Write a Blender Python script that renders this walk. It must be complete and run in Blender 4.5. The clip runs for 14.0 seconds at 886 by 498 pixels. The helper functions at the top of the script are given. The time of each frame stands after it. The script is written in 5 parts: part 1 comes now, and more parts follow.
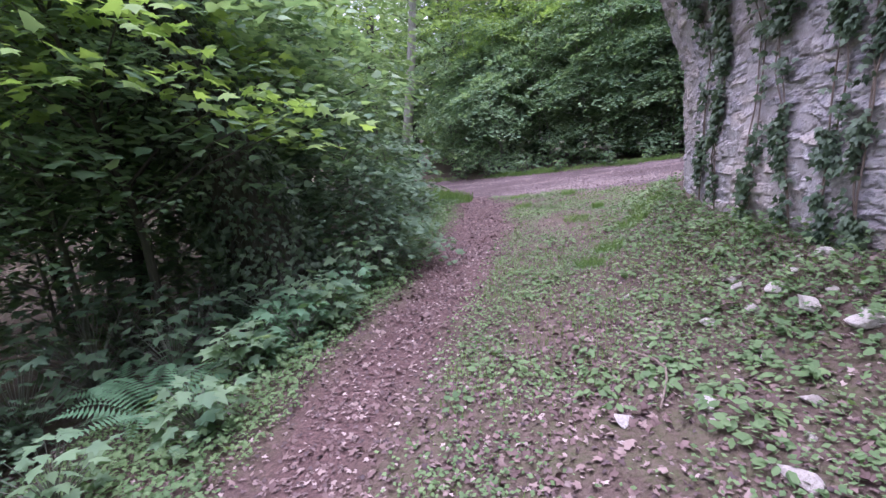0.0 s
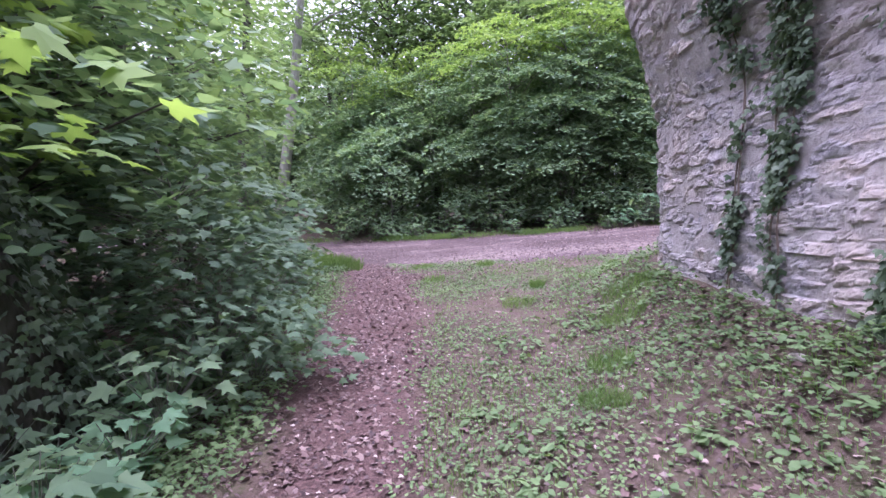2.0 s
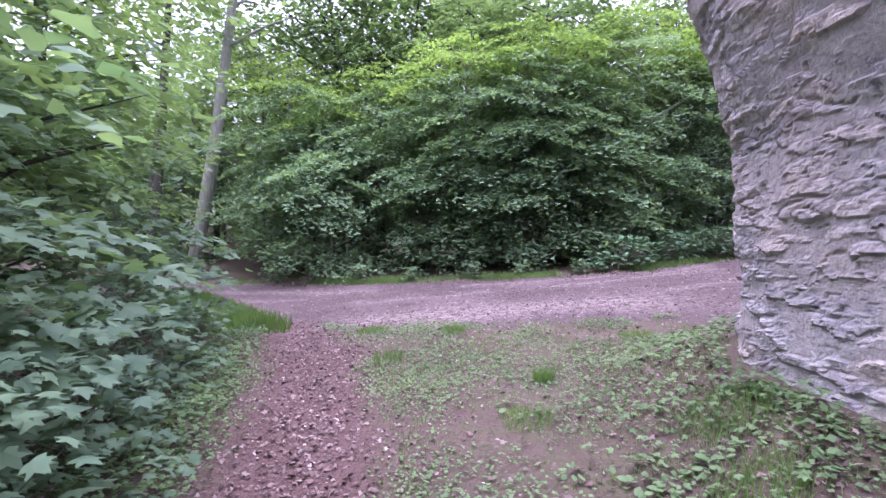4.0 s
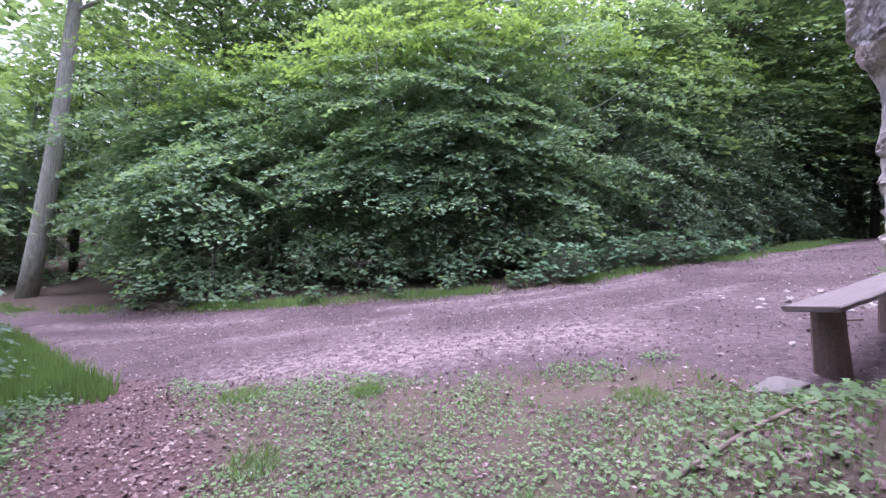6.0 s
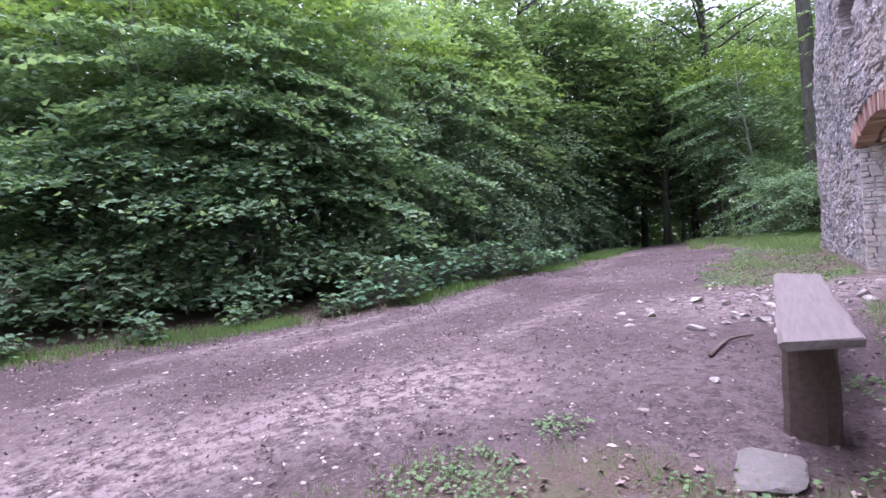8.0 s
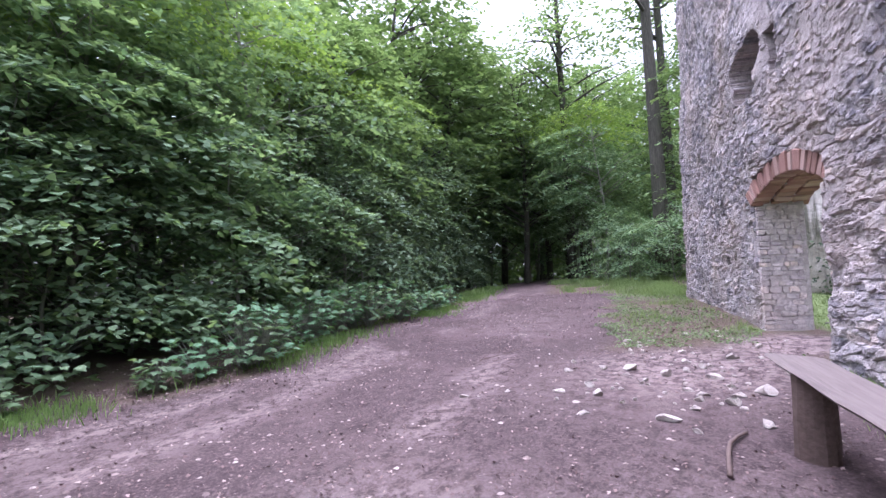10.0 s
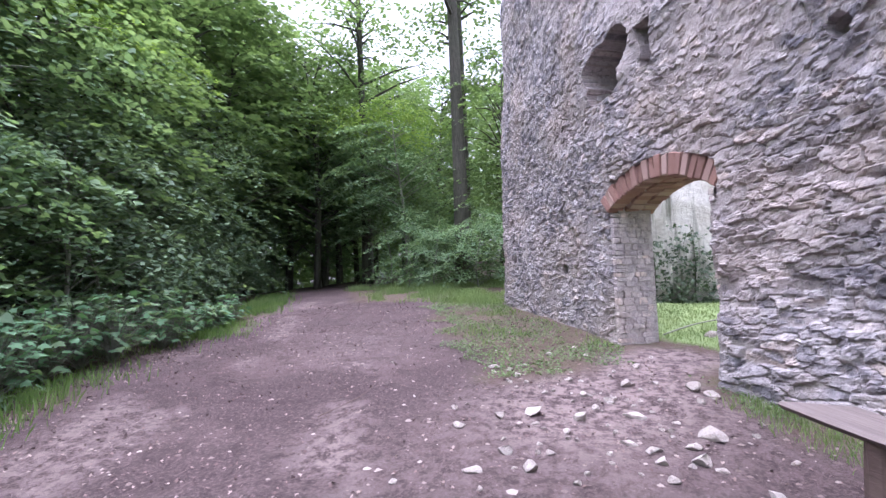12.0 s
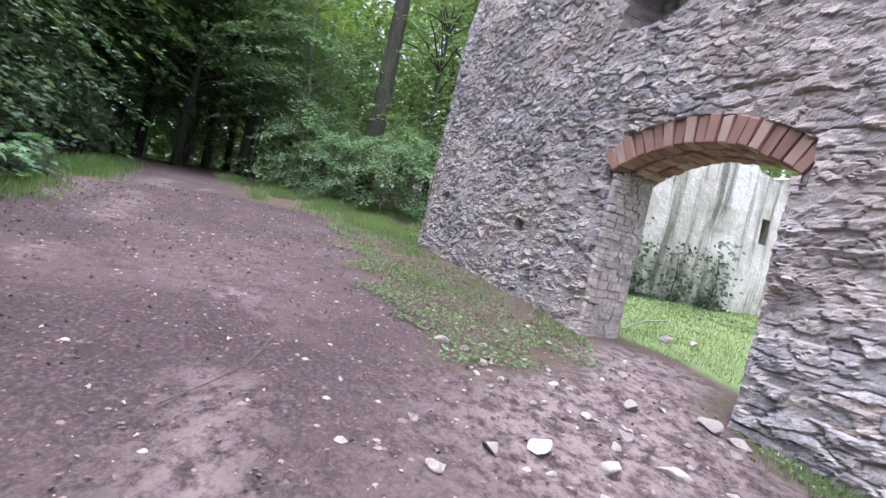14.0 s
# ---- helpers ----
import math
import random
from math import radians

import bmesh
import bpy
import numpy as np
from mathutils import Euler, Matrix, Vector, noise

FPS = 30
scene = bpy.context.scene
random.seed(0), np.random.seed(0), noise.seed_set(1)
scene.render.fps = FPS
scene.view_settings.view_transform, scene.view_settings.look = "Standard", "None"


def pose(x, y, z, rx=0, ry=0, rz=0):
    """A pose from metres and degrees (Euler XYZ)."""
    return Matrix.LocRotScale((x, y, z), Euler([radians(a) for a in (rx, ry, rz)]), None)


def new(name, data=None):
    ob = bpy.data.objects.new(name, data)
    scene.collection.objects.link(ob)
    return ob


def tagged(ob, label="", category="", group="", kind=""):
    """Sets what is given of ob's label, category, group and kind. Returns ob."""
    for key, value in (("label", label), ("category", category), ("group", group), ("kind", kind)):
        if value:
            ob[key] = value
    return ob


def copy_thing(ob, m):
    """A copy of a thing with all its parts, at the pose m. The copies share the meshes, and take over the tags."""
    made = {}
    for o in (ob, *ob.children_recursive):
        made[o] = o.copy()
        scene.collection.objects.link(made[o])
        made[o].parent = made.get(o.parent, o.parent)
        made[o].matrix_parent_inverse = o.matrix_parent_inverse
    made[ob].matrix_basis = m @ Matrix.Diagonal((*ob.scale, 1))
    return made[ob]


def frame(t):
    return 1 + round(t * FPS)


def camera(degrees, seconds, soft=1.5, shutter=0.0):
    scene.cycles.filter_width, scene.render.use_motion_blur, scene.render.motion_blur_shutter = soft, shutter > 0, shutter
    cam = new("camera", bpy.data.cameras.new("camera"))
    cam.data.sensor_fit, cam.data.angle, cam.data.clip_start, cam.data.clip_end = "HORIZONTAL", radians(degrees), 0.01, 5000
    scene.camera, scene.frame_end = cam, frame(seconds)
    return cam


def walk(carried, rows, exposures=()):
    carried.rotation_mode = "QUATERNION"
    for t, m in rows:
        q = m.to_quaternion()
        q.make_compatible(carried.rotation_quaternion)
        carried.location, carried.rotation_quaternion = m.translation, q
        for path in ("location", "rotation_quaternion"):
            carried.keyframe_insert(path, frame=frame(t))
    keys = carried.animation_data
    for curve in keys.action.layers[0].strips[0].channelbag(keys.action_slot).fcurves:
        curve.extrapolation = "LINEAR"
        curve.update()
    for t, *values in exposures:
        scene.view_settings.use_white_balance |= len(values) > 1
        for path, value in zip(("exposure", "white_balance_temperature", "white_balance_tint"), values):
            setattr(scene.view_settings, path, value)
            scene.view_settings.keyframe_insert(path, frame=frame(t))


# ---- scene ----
cam = camera(84.91, 14.0)
PATH = [
    (0.0, 1.639, -4.581, 1.450, 78.98, 3.69, 22.47),
    (0.5, 1.143, -4.104, 1.341, 77.82, 3.34, 20.20),
    (1.0, 0.870, -3.587, 1.334, 80.89, 1.70, 22.30),
    (1.5, 0.717, -2.973, 1.359, 84.37, 1.67, 15.91),
    (2.0, 0.545, -2.363, 1.335, 85.99, 0.03, 8.25),
    (2.2, 0.529, -2.158, 1.386, 86.43, -0.17, 7.19),
    (4.3, 0.004, 0.003, 1.610, 90.04, 0.32, -0.00),
    (4.5, -0.006, 0.213, 1.629, 90.25, 1.61, -0.75),
    (5.0, -0.034, 0.824, 1.645, 90.62, -0.10, -5.13),
    (5.5, -0.011, 1.310, 1.671, 90.22, 0.08, -7.35),
    (6.0, 0.074, 1.795, 1.705, 90.47, 0.12, -8.70),
    (6.5, 0.145, 2.289, 1.710, 90.32, -0.28, -12.66),
    (7.0, 0.291, 2.775, 1.721, 89.68, -1.08, -18.10),
    (7.5, 0.476, 3.299, 1.774, 90.47, 1.44, -20.53),
    (8.0, 0.729, 3.806, 1.696, 92.10, 2.21, -30.06),
    (8.5, 0.953, 4.208, 1.672, 94.66, -0.64, -40.21),
    (8.7, 1.089, 4.418, 1.690, 95.39, 0.05, -41.79),
    (10.8, 1.324, 6.029, 2.181, 93.68, 0.06, -57.39),
    (11.0, 1.453, 6.257, 2.192, 93.63, -0.09, -61.37),
    (11.5, 1.839, 6.702, 2.208, 94.21, 0.79, -68.76),
    (12.0, 2.402, 7.031, 2.178, 94.65, 1.67, -74.11),
    (12.5, 2.864, 7.252, 2.180, 95.83, 1.29, -73.89),
    (13.0, 3.357, 7.582, 2.155, 94.19, -0.76, -72.52),
    (13.5, 3.809, 7.799, 2.171, 89.23, -0.18, -74.01),
    (14.0, 4.044, 8.150, 2.110, 88.0, -12.8, -89.6),
]
EXPOSURES = [(0.0, 1.76, 5450, 37), (2.0, 2.0, 5450, 41), (5.0, 2.05, 5350, 41), (7.5, 2.0, 5380, 37), (9.0, 1.97, 5450, 33), (12.0, 1.93, 5520, 28), (14.0, 1.9, 5600, 21)]
walk(cam, [(r[0], pose(*r[1:])) for r in PATH], EXPOSURES)

# ---- world and light: late overcast afternoon ----
world = bpy.data.worlds.new("sky")
scene.world = world
world.use_nodes = True
wn = world.node_tree.nodes
wl = world.node_tree.links
sky = wn.new("ShaderNodeTexSky")
sky.sky_type = "NISHITA"
sky.sun_disc = False
sky.sun_elevation = radians(84)
sky.sun_rotation = radians(320)
sky.dust_density = 6.0
sky.air_density = 1.2
hsv = wn.new("ShaderNodeHueSaturation")
hsv.inputs["Saturation"].default_value = 0.22
wl.new(sky.outputs[0], hsv.inputs["Color"])
wl.new(hsv.outputs[0], wn["Background"].inputs["Color"])
wn["Background"].inputs["Strength"].default_value = 0.15
sun = new("sun", bpy.data.lights.new("sun", "SUN"))
sun.data.energy = 1.1
sun.data.angle = radians(100)
sun.data.color = (1.0, 0.97, 0.92)
sun.rotation_euler = (radians(-6), 0, radians(35))

# ---- small numeric tools ----
RNG = np.random.default_rng(7)


def vnoise(x, y, scale=1.0, seed=0):
    """Smooth value noise, 0 to 1."""
    x, y = np.asarray(x, float) / scale + 100.5 + seed * 17.3, np.asarray(y, float) / scale + 211.5 + seed * 9.1
    xi, yi = np.floor(x).astype(int), np.floor(y).astype(int)
    fx, fy = x - xi, y - yi
    fx, fy = fx * fx * (3 - 2 * fx), fy * fy * (3 - 2 * fy)

    def lat(a, b):
        h = np.sin(a * 127.1 + b * 311.7 + seed * 74.7) * 43758.5453
        return h - np.floor(h)

    top = lat(xi, yi) * (1 - fx) + lat(xi + 1, yi) * fx
    low = lat(xi, yi + 1) * (1 - fx) + lat(xi + 1, yi + 1) * fx
    return top * (1 - fy) + low * fy


def soft_clamp(v, lo, hi, w):
    v = np.asarray(v, float)
    return np.where(v > hi, hi + w * np.tanh((v - hi) / w), np.where(v < lo, lo + w * np.tanh((v - lo) / w), v))


def seg_dist(x, y, pts):
    """Distance to an open polyline."""
    best = np.full(np.shape(x), 1e9)
    for (ax, ay), (bx, by) in zip(pts[:-1], pts[1:]):
        dx, dy = bx - ax, by - ay
        t = np.clip(((x - ax) * dx + (y - ay) * dy) / (dx * dx + dy * dy), 0, 1)
        best = np.minimum(best, np.hypot(x - ax - t * dx, y - ay - t * dy))
    return best


def inside(x, y, pts):
    odd = np.zeros(np.shape(x), bool)
    for (ax, ay), (bx, by) in zip(pts, pts[1:] + pts[:1]):
        if ay == by:
            continue
        odd ^= ((ay > y) != (by > y)) & (x < (bx - ax) * (y - ay) / (by - ay) + ax)
    return odd


def signed(x, y, pts):
    """Distance to a polygon's edge, positive inside."""
    d = seg_dist(x, y, pts + pts[:1])
    return np.where(inside(x, y, pts), d, -d)


def spline(pts, step=0.1):
    """Even points along a smooth curve through pts."""
    p = np.array([pts[0]] + list(pts) + [pts[-1]], float)
    out = []
    for i in range(1, len(p) - 2):
        a, b, c, d = p[i - 1], p[i], p[i + 1], p[i + 2]
        t = np.linspace(0, 1, 24, endpoint=False)[:, None]
        out.append(0.5 * (2 * b + (c - a) * t + (2 * a - 5 * b + 4 * c - d) * t**2 + (3 * b - a - 3 * c + d) * t**3))
    out.append(p[-2][None])
    q = np.concatenate(out)
    s = np.r_[0, np.cumsum(np.linalg.norm(np.diff(q, axis=0), axis=1))]
    n = max(2, int(s[-1] / step))
    w = np.linspace(0, s[-1], n + 1)
    return np.stack([np.interp(w, s, q[:, k]) for k in range(q.shape[1])], 1), w


# ---- plan ----
WALL = [(5.2, -3.6), (3.8, -2.2), (2.95, -0.7), (2.45, 0.5), (2.2, 1.7), (2.06, 2.9), (2.16, 3.45), (2.6, 3.74), (4.2, 4.32),
        (6.3, 5.12), (7.7, 5.83), (9.0, 6.62), (10.5, 7.42), (12.0, 8.22), (12.72, 8.62), (13.12, 8.45), (13.4, 7.9), (13.9, 6.4)]
FAR_EDGE = [(-40, 28), (-16, 19.2), (-7.5, 14.3), (-4.3, 13.0), (-1.2, 12.0), (1.5, 11.45), (4.0, 11.3), (6.4, 12.2), (8.1, 12.6), (10.3, 13.3), (13.3, 14.8), (17.5, 17.3), (26, 22), (45, 33)]
NEAR_EDGE = [(-40, 22), (-16, 15.2), (-6.4, 11.6), (-3.5, 8.3), (-2.3, 7.15), (-0.8, 6.95), (0.7, 6.3), (2.0, 6.2), (2.75, 5.6), (3.05, 4.9), (4.2, 4.75),
             (6.2, 5.3), (7.6, 5.95), (8.3, 5.2), (8.9, 5.3), (8.9, 6.5), (8.1, 6.85), (7.4, 7.75), (8.6, 8.45), (10.0, 9.05), (12.0, 9.65), (13.2, 10.4), (13.5, 12.1),
             (17.5, 14.6), (27, 19.5), (46, 30)]
DIRT = NEAR_EDGE + FAR_EDGE[::-1]
TRAIL = [(0.9, -8.5), (0.35, -5.0), (0.0, -2.9), (-0.3, -1.5), (-0.6, 0.6), (-1.0, 3.2), (-1.7, 5.6), (-2.6, 7.3)]
LEFT_EDGE = [(-0.4, -8), (-0.6, -4), (-0.7, -2.6), (-1.1, -0.9), (-1.25, 1.2), (-1.75, 2.8), (-2.4, 4.9), (-3.0, 7.2), (-3.7, 8.1), (-6.4, 11.2), (-14, 14.0)]
YARD = [(8.9, 5.6), (9.3, 6.1), (13.0, 7.6), (16.5, 1.0), (14.0, -3.5), (6.0, -3.0), (3.4, 0.5), (3.2, 3.2)]
WXY, WU = spline(WALL, 0.1)


def ground_z(x, y):
    x, y = np.asarray(x, float), np.asarray(y, float)
    cx, cy = soft_clamp(x, -25, 40, 10), soft_clamp(y, -25, 40, 10)
    z = 0.006 + 0.1285 * cx + 0.073 * cy + 0.00037 * cx * cx - 0.0041 * cx * cy - 0.00094 * cy * cy
    # bank of rubble against the west face
    z = z + 0.34 * np.exp(-((np.maximum(seg_dist(x, y, WALL[1:8]) - 0.1, 0) / 0.55) ** 2))
    # the wood drops away beside the trail
    off = seg_dist(x, y, LEFT_EDGE) * np.where(x < np.interp(y, [p[1] for p in LEFT_EDGE], [p[0] for p in LEFT_EDGE]), 1, 0) * (y < 9)
    z = z - 0.10 * np.clip(off - 0.5, 0, 6)
    return z


def ground(x, y):
    x, y = np.asarray(x, float), np.asarray(y, float)
    near = np.exp(-((np.hypot(x - 4, y - 5) / 30) ** 2))
    return ground_z(x, y) + near * (0.05 * (vnoise(x, y, 0.9, 1) - 0.5) + 0.03 * (vnoise(x, y, 0.3, 2) - 0.5)) - 0.03 * near * np.clip(1 - seg_dist(x, y, TRAIL) / 0.5, 0, 1)


# ---- mesh helpers ----
def mesh_from(name, verts, faces, mat, smooth=False):
    me = bpy.data.meshes.new(name)
    me.from_pydata([tuple(v) for v in verts], [], [tuple(f) for f in faces])
    me.materials.append(mat)
    if smooth:
        me.polygons.foreach_set("use_smooth", [True] * len(me.polygons))
    me.update()
    return me


def fast_mesh(name, verts, loops, sizes, mat):
    """A mesh from flat arrays: verts (n, 3), loop vertex indices, corners per face."""
    me = bpy.data.meshes.new(name)
    me.vertices.add(len(verts))
    me.vertices.foreach_set("co", np.asarray(verts, np.float32).ravel())
    me.loops.add(len(loops))
    me.loops.foreach_set("vertex_index", np.asarray(loops, np.int32))
    me.polygons.add(len(sizes))
    starts = np.r_[0, np.cumsum(sizes)[:-1]]
    me.polygons.foreach_set("loop_start", np.asarray(starts, np.int32))
    me.polygons.foreach_set("loop_total", np.asarray(sizes, np.int32))
    me.polygons.foreach_set("use_smooth", np.zeros(len(sizes), bool))
    me.materials.append(mat)
    me.update(calc_edges=True)
    return me


def part(name, data, parent, label=""):
    ob = new(name, data)
    ob.parent = parent
    return tagged(ob, label)


def part_bm(name, bm, mat, parent, label=""):
    me = bpy.data.meshes.new(name)
    bm.to_mesh(me)
    bm.free()
    me.materials.append(mat)
    return part(name, me, parent, label)


def tube(pts, radii, sides=8, closed=True):
    """Verts and faces of a tapered tube along pts."""
    pts = np.asarray(pts, float)
    verts, faces = [], []
    for i, p in enumerate(pts):
        d = pts[min(i + 1, len(pts) - 1)] - pts[max(i - 1, 0)]
        d = d / (np.linalg.norm(d) + 1e-9)
        a = np.cross(d, (0.3, 0.9, 0.31) if abs(d[2]) > 0.8 else (0, 0, 1))
        a = a / np.linalg.norm(a)
        b = np.cross(d, a)
        for k in range(sides):
            t = 2 * math.pi * k / sides
            verts.append(p + radii[i] * (math.cos(t) * a + math.sin(t) * b))
    for i in range(len(pts) - 1):
        for k in range(sides):
            faces.append((i * sides + k, i * sides + (k + 1) % sides, (i + 1) * sides + (k + 1) % sides, (i + 1) * sides + k))
    if closed:
        faces.append(tuple(range(sides))[::-1])
        faces.append(tuple((len(pts) - 1) * sides + k for k in range(sides)))
    return verts, faces


def join(parts):
    verts, faces = [], []
    for v, f in parts:
        n = len(verts)
        verts += list(v)
        faces += [tuple(i + n for i in q) for q in f]
    return verts, faces


# ---- materials ----
class Nodes:
    def __init__(self, name):
        self.mat = bpy.data.materials.new(name)
        self.mat.use_nodes = True
        self.n, self.l = self.mat.node_tree.nodes, self.mat.node_tree.links
        self.bsdf = self.n["Principled BSDF"]

    def add(self, kind, **values):
        node = self.n.new(kind)
        for key, value in values.items():
            node.inputs[key.replace("_", " ")].default_value = value
        return node

    def noise(self, scale, detail=4.0, rough=0.6, coords="Object"):
        tc = self.add("ShaderNodeTexCoord")
        node = self.add("ShaderNodeTexNoise", Scale=scale, Detail=detail, Roughness=rough)
        self.l.new(tc.outputs[coords], node.inputs["Vector"])
        return node.outputs["Fac"]

    def ramp(self, fac, stops):
        node = self.add("ShaderNodeValToRGB")
        node.color_ramp.elements[0].position, node.color_ramp.elements[0].color = stops[0][0], (*stops[0][1], 1)
        node.color_ramp.elements[1].position, node.color_ramp.elements[1].color = stops[-1][0], (*stops[-1][1], 1)
        for pos, col in stops[1:-1]:
            node.color_ramp.elements.new(pos).color = (*col, 1)
        self.l.new(fac, node.inputs["Fac"])
        return node.outputs["Color"]

    def mix(self, fac, a, b, blend="MIX"):
        node = self.add("ShaderNodeMix")
        node.data_type, node.blend_type = "RGBA", blend
        for socket, value in ((node.inputs[0], fac), (node.inputs[6], a), (node.inputs[7], b)):
            if isinstance(value, (int, float)):
                socket.default_value = value
            elif isinstance(value, tuple):
                socket.default_value = (*value, 1)
            else:
                self.l.new(value, socket)
        return node.outputs[2]

    def calc(self, op, a, b=0.0):
        node = self.add("ShaderNodeMath")
        node.operation = op
        for socket, value in ((node.inputs[0], a), (node.inputs[1], b)):
            if isinstance(value, (int, float)):
                socket.default_value = value
            else:
                self.l.new(value, socket)
        return node.outputs[0]

    def scatter(self):
        """A random number for each object and each loose piece."""
        a = self.add("ShaderNodeNewGeometry").outputs["Random Per Island"]
        b = self.add("ShaderNodeObjectInfo").outputs["Random"]
        return self.calc("FRACT", self.calc("ADD", a, b))

    def bump(self, height, strength=0.5, distance=0.02):
        node = self.add("ShaderNodeBump", Strength=strength, Distance=distance)
        self.l.new(height, node.inputs["Height"])
        self.l.new(node.outputs[0], self.bsdf.inputs["Normal"])

    def done(self, color, rough=0.85, spec=0.3):
        if isinstance(color, tuple):
            self.bsdf.inputs["Base Color"].default_value = (*color, 1)
        else:
            self.l.new(color, self.bsdf.inputs["Base Color"])
        if isinstance(rough, float):
            self.bsdf.inputs["Roughness"].default_value = rough
        else:
            self.l.new(rough, self.bsdf.inputs["Roughness"])
        self.bsdf.inputs["Specular IOR Level"].default_value = spec
        return self.mat


def leaf_material(name, dark, light, translucent=0.35, rough=0.62):
    m = Nodes(name)
    r = m.scatter()
    big = m.ramp(m.noise(1.5, 3.0), [(0.34, (0, 0, 0)), (0.68, (1, 1, 1))])
    col = m.mix(m.calc("ADD", m.calc("MULTIPLY", r, 0.5), m.calc("MULTIPLY", big, 0.5)), dark, light)
    m.done(col, rough, 0.2)
    tr = m.add("ShaderNodeBsdfTranslucent")
    m.l.new(m.mix(1.0, col, (1.4, 1.4, 0.75), "MULTIPLY"), tr.inputs["Color"])
    mixer = m.add("ShaderNodeMixShader")
    mixer.inputs[0].default_value = translucent
    m.l.new(m.bsdf.outputs[0], mixer.inputs[1])
    m.l.new(tr.outputs[0], mixer.inputs[2])
    m.l.new(mixer.outputs[0], m.n["Material Output"].inputs["Surface"])
    return m.mat


MAT_MAPLE = leaf_material("maple_leaf", (0.085, 0.155, 0.094), (0.235, 0.335, 0.19), 0.42)
MAT_SPRAY = leaf_material("hornbeam_leaf", (0.065, 0.112, 0.075), (0.175, 0.25, 0.152), 0.35, 0.6)
# Leaf coloured brighter and yellower, as if light shone through it.
MAT_LIT_LEAF = leaf_material("young_leaf", (0.125, 0.215, 0.06), (0.26, 0.37, 0.115), 0.45)
# Maple leaf in a darker colour, for plants standing in the wood's shade.
MAT_SHADED_LEAF = leaf_material("bush_leaf", (0.06, 0.112, 0.07), (0.155, 0.23, 0.138))
MAT_IVY = leaf_material("ivy_leaf", (0.046, 0.078, 0.05), (0.13, 0.18, 0.105), 0.15, 0.4)
MAT_HERB = leaf_material("herb_leaf", (0.07, 0.125, 0.055), (0.17, 0.25, 0.11), 0.3)
MAT_GRASS = leaf_material("grass_blade", (0.09, 0.165, 0.05), (0.20, 0.31, 0.10), 0.35)
MAT_LAWN = leaf_material("lawn_blade", (0.13, 0.205, 0.08), (0.24, 0.325, 0.135), 0.35)
MAT_FERN = leaf_material("fern_leaf", (0.08, 0.17, 0.09), (0.16, 0.28, 0.16), 0.3)
MAT_FAR = leaf_material("far_leaf", (0.09, 0.15, 0.078), (0.21, 0.305, 0.14), 0.4)


def make_litter():
    m = Nodes("dead_leaf")
    m.bsdf.inputs["Roughness"].default_value = 0.8
    return m.done(m.ramp(m.scatter(), [(0.0, (0.06, 0.042, 0.043)), (0.45, (0.125, 0.082, 0.078)), (0.82, (0.19, 0.135, 0.122)), (1.0, (0.36, 0.285, 0.255))]), 0.75)


def make_bark(name, a, b):
    m = Nodes(name)
    tc = m.add("ShaderNodeTexCoord")
    mp = m.add("ShaderNodeMapping")
    mp.inputs["Scale"].default_value = (9, 9, 1.6)
    m.l.new(tc.outputs["Object"], mp.inputs["Vector"])
    n = m.add("ShaderNodeTexNoise", Scale=3.0, Detail=6.0)
    m.l.new(mp.outputs[0], n.inputs["Vector"])
    m.bump(n.outputs["Fac"], 0.8, 0.03)
    return m.done(m.mix(m.noise(1.3), m.ramp(n.outputs["Fac"], [(0.35, a), (0.65, b)]), (b[0] * 0.7, b[1] * 0.85, b[2] * 0.7)), 0.9)


def layered(m, scale, detail=7.0):
    """Noise drawn out along the courses."""
    tc = m.add("ShaderNodeTexCoord")
    mp = m.add("ShaderNodeMapping")
    mp.inputs["Scale"].default_value = (1.0, 1.0, 1.9)
    m.l.new(tc.outputs["Object"], mp.inputs["Vector"])
    n = m.add("ShaderNodeTexNoise", Scale=scale, Detail=detail, Roughness=0.68, Distortion=0.8)
    m.l.new(mp.outputs[0], n.inputs["Vector"])
    return n.outputs["Fac"]


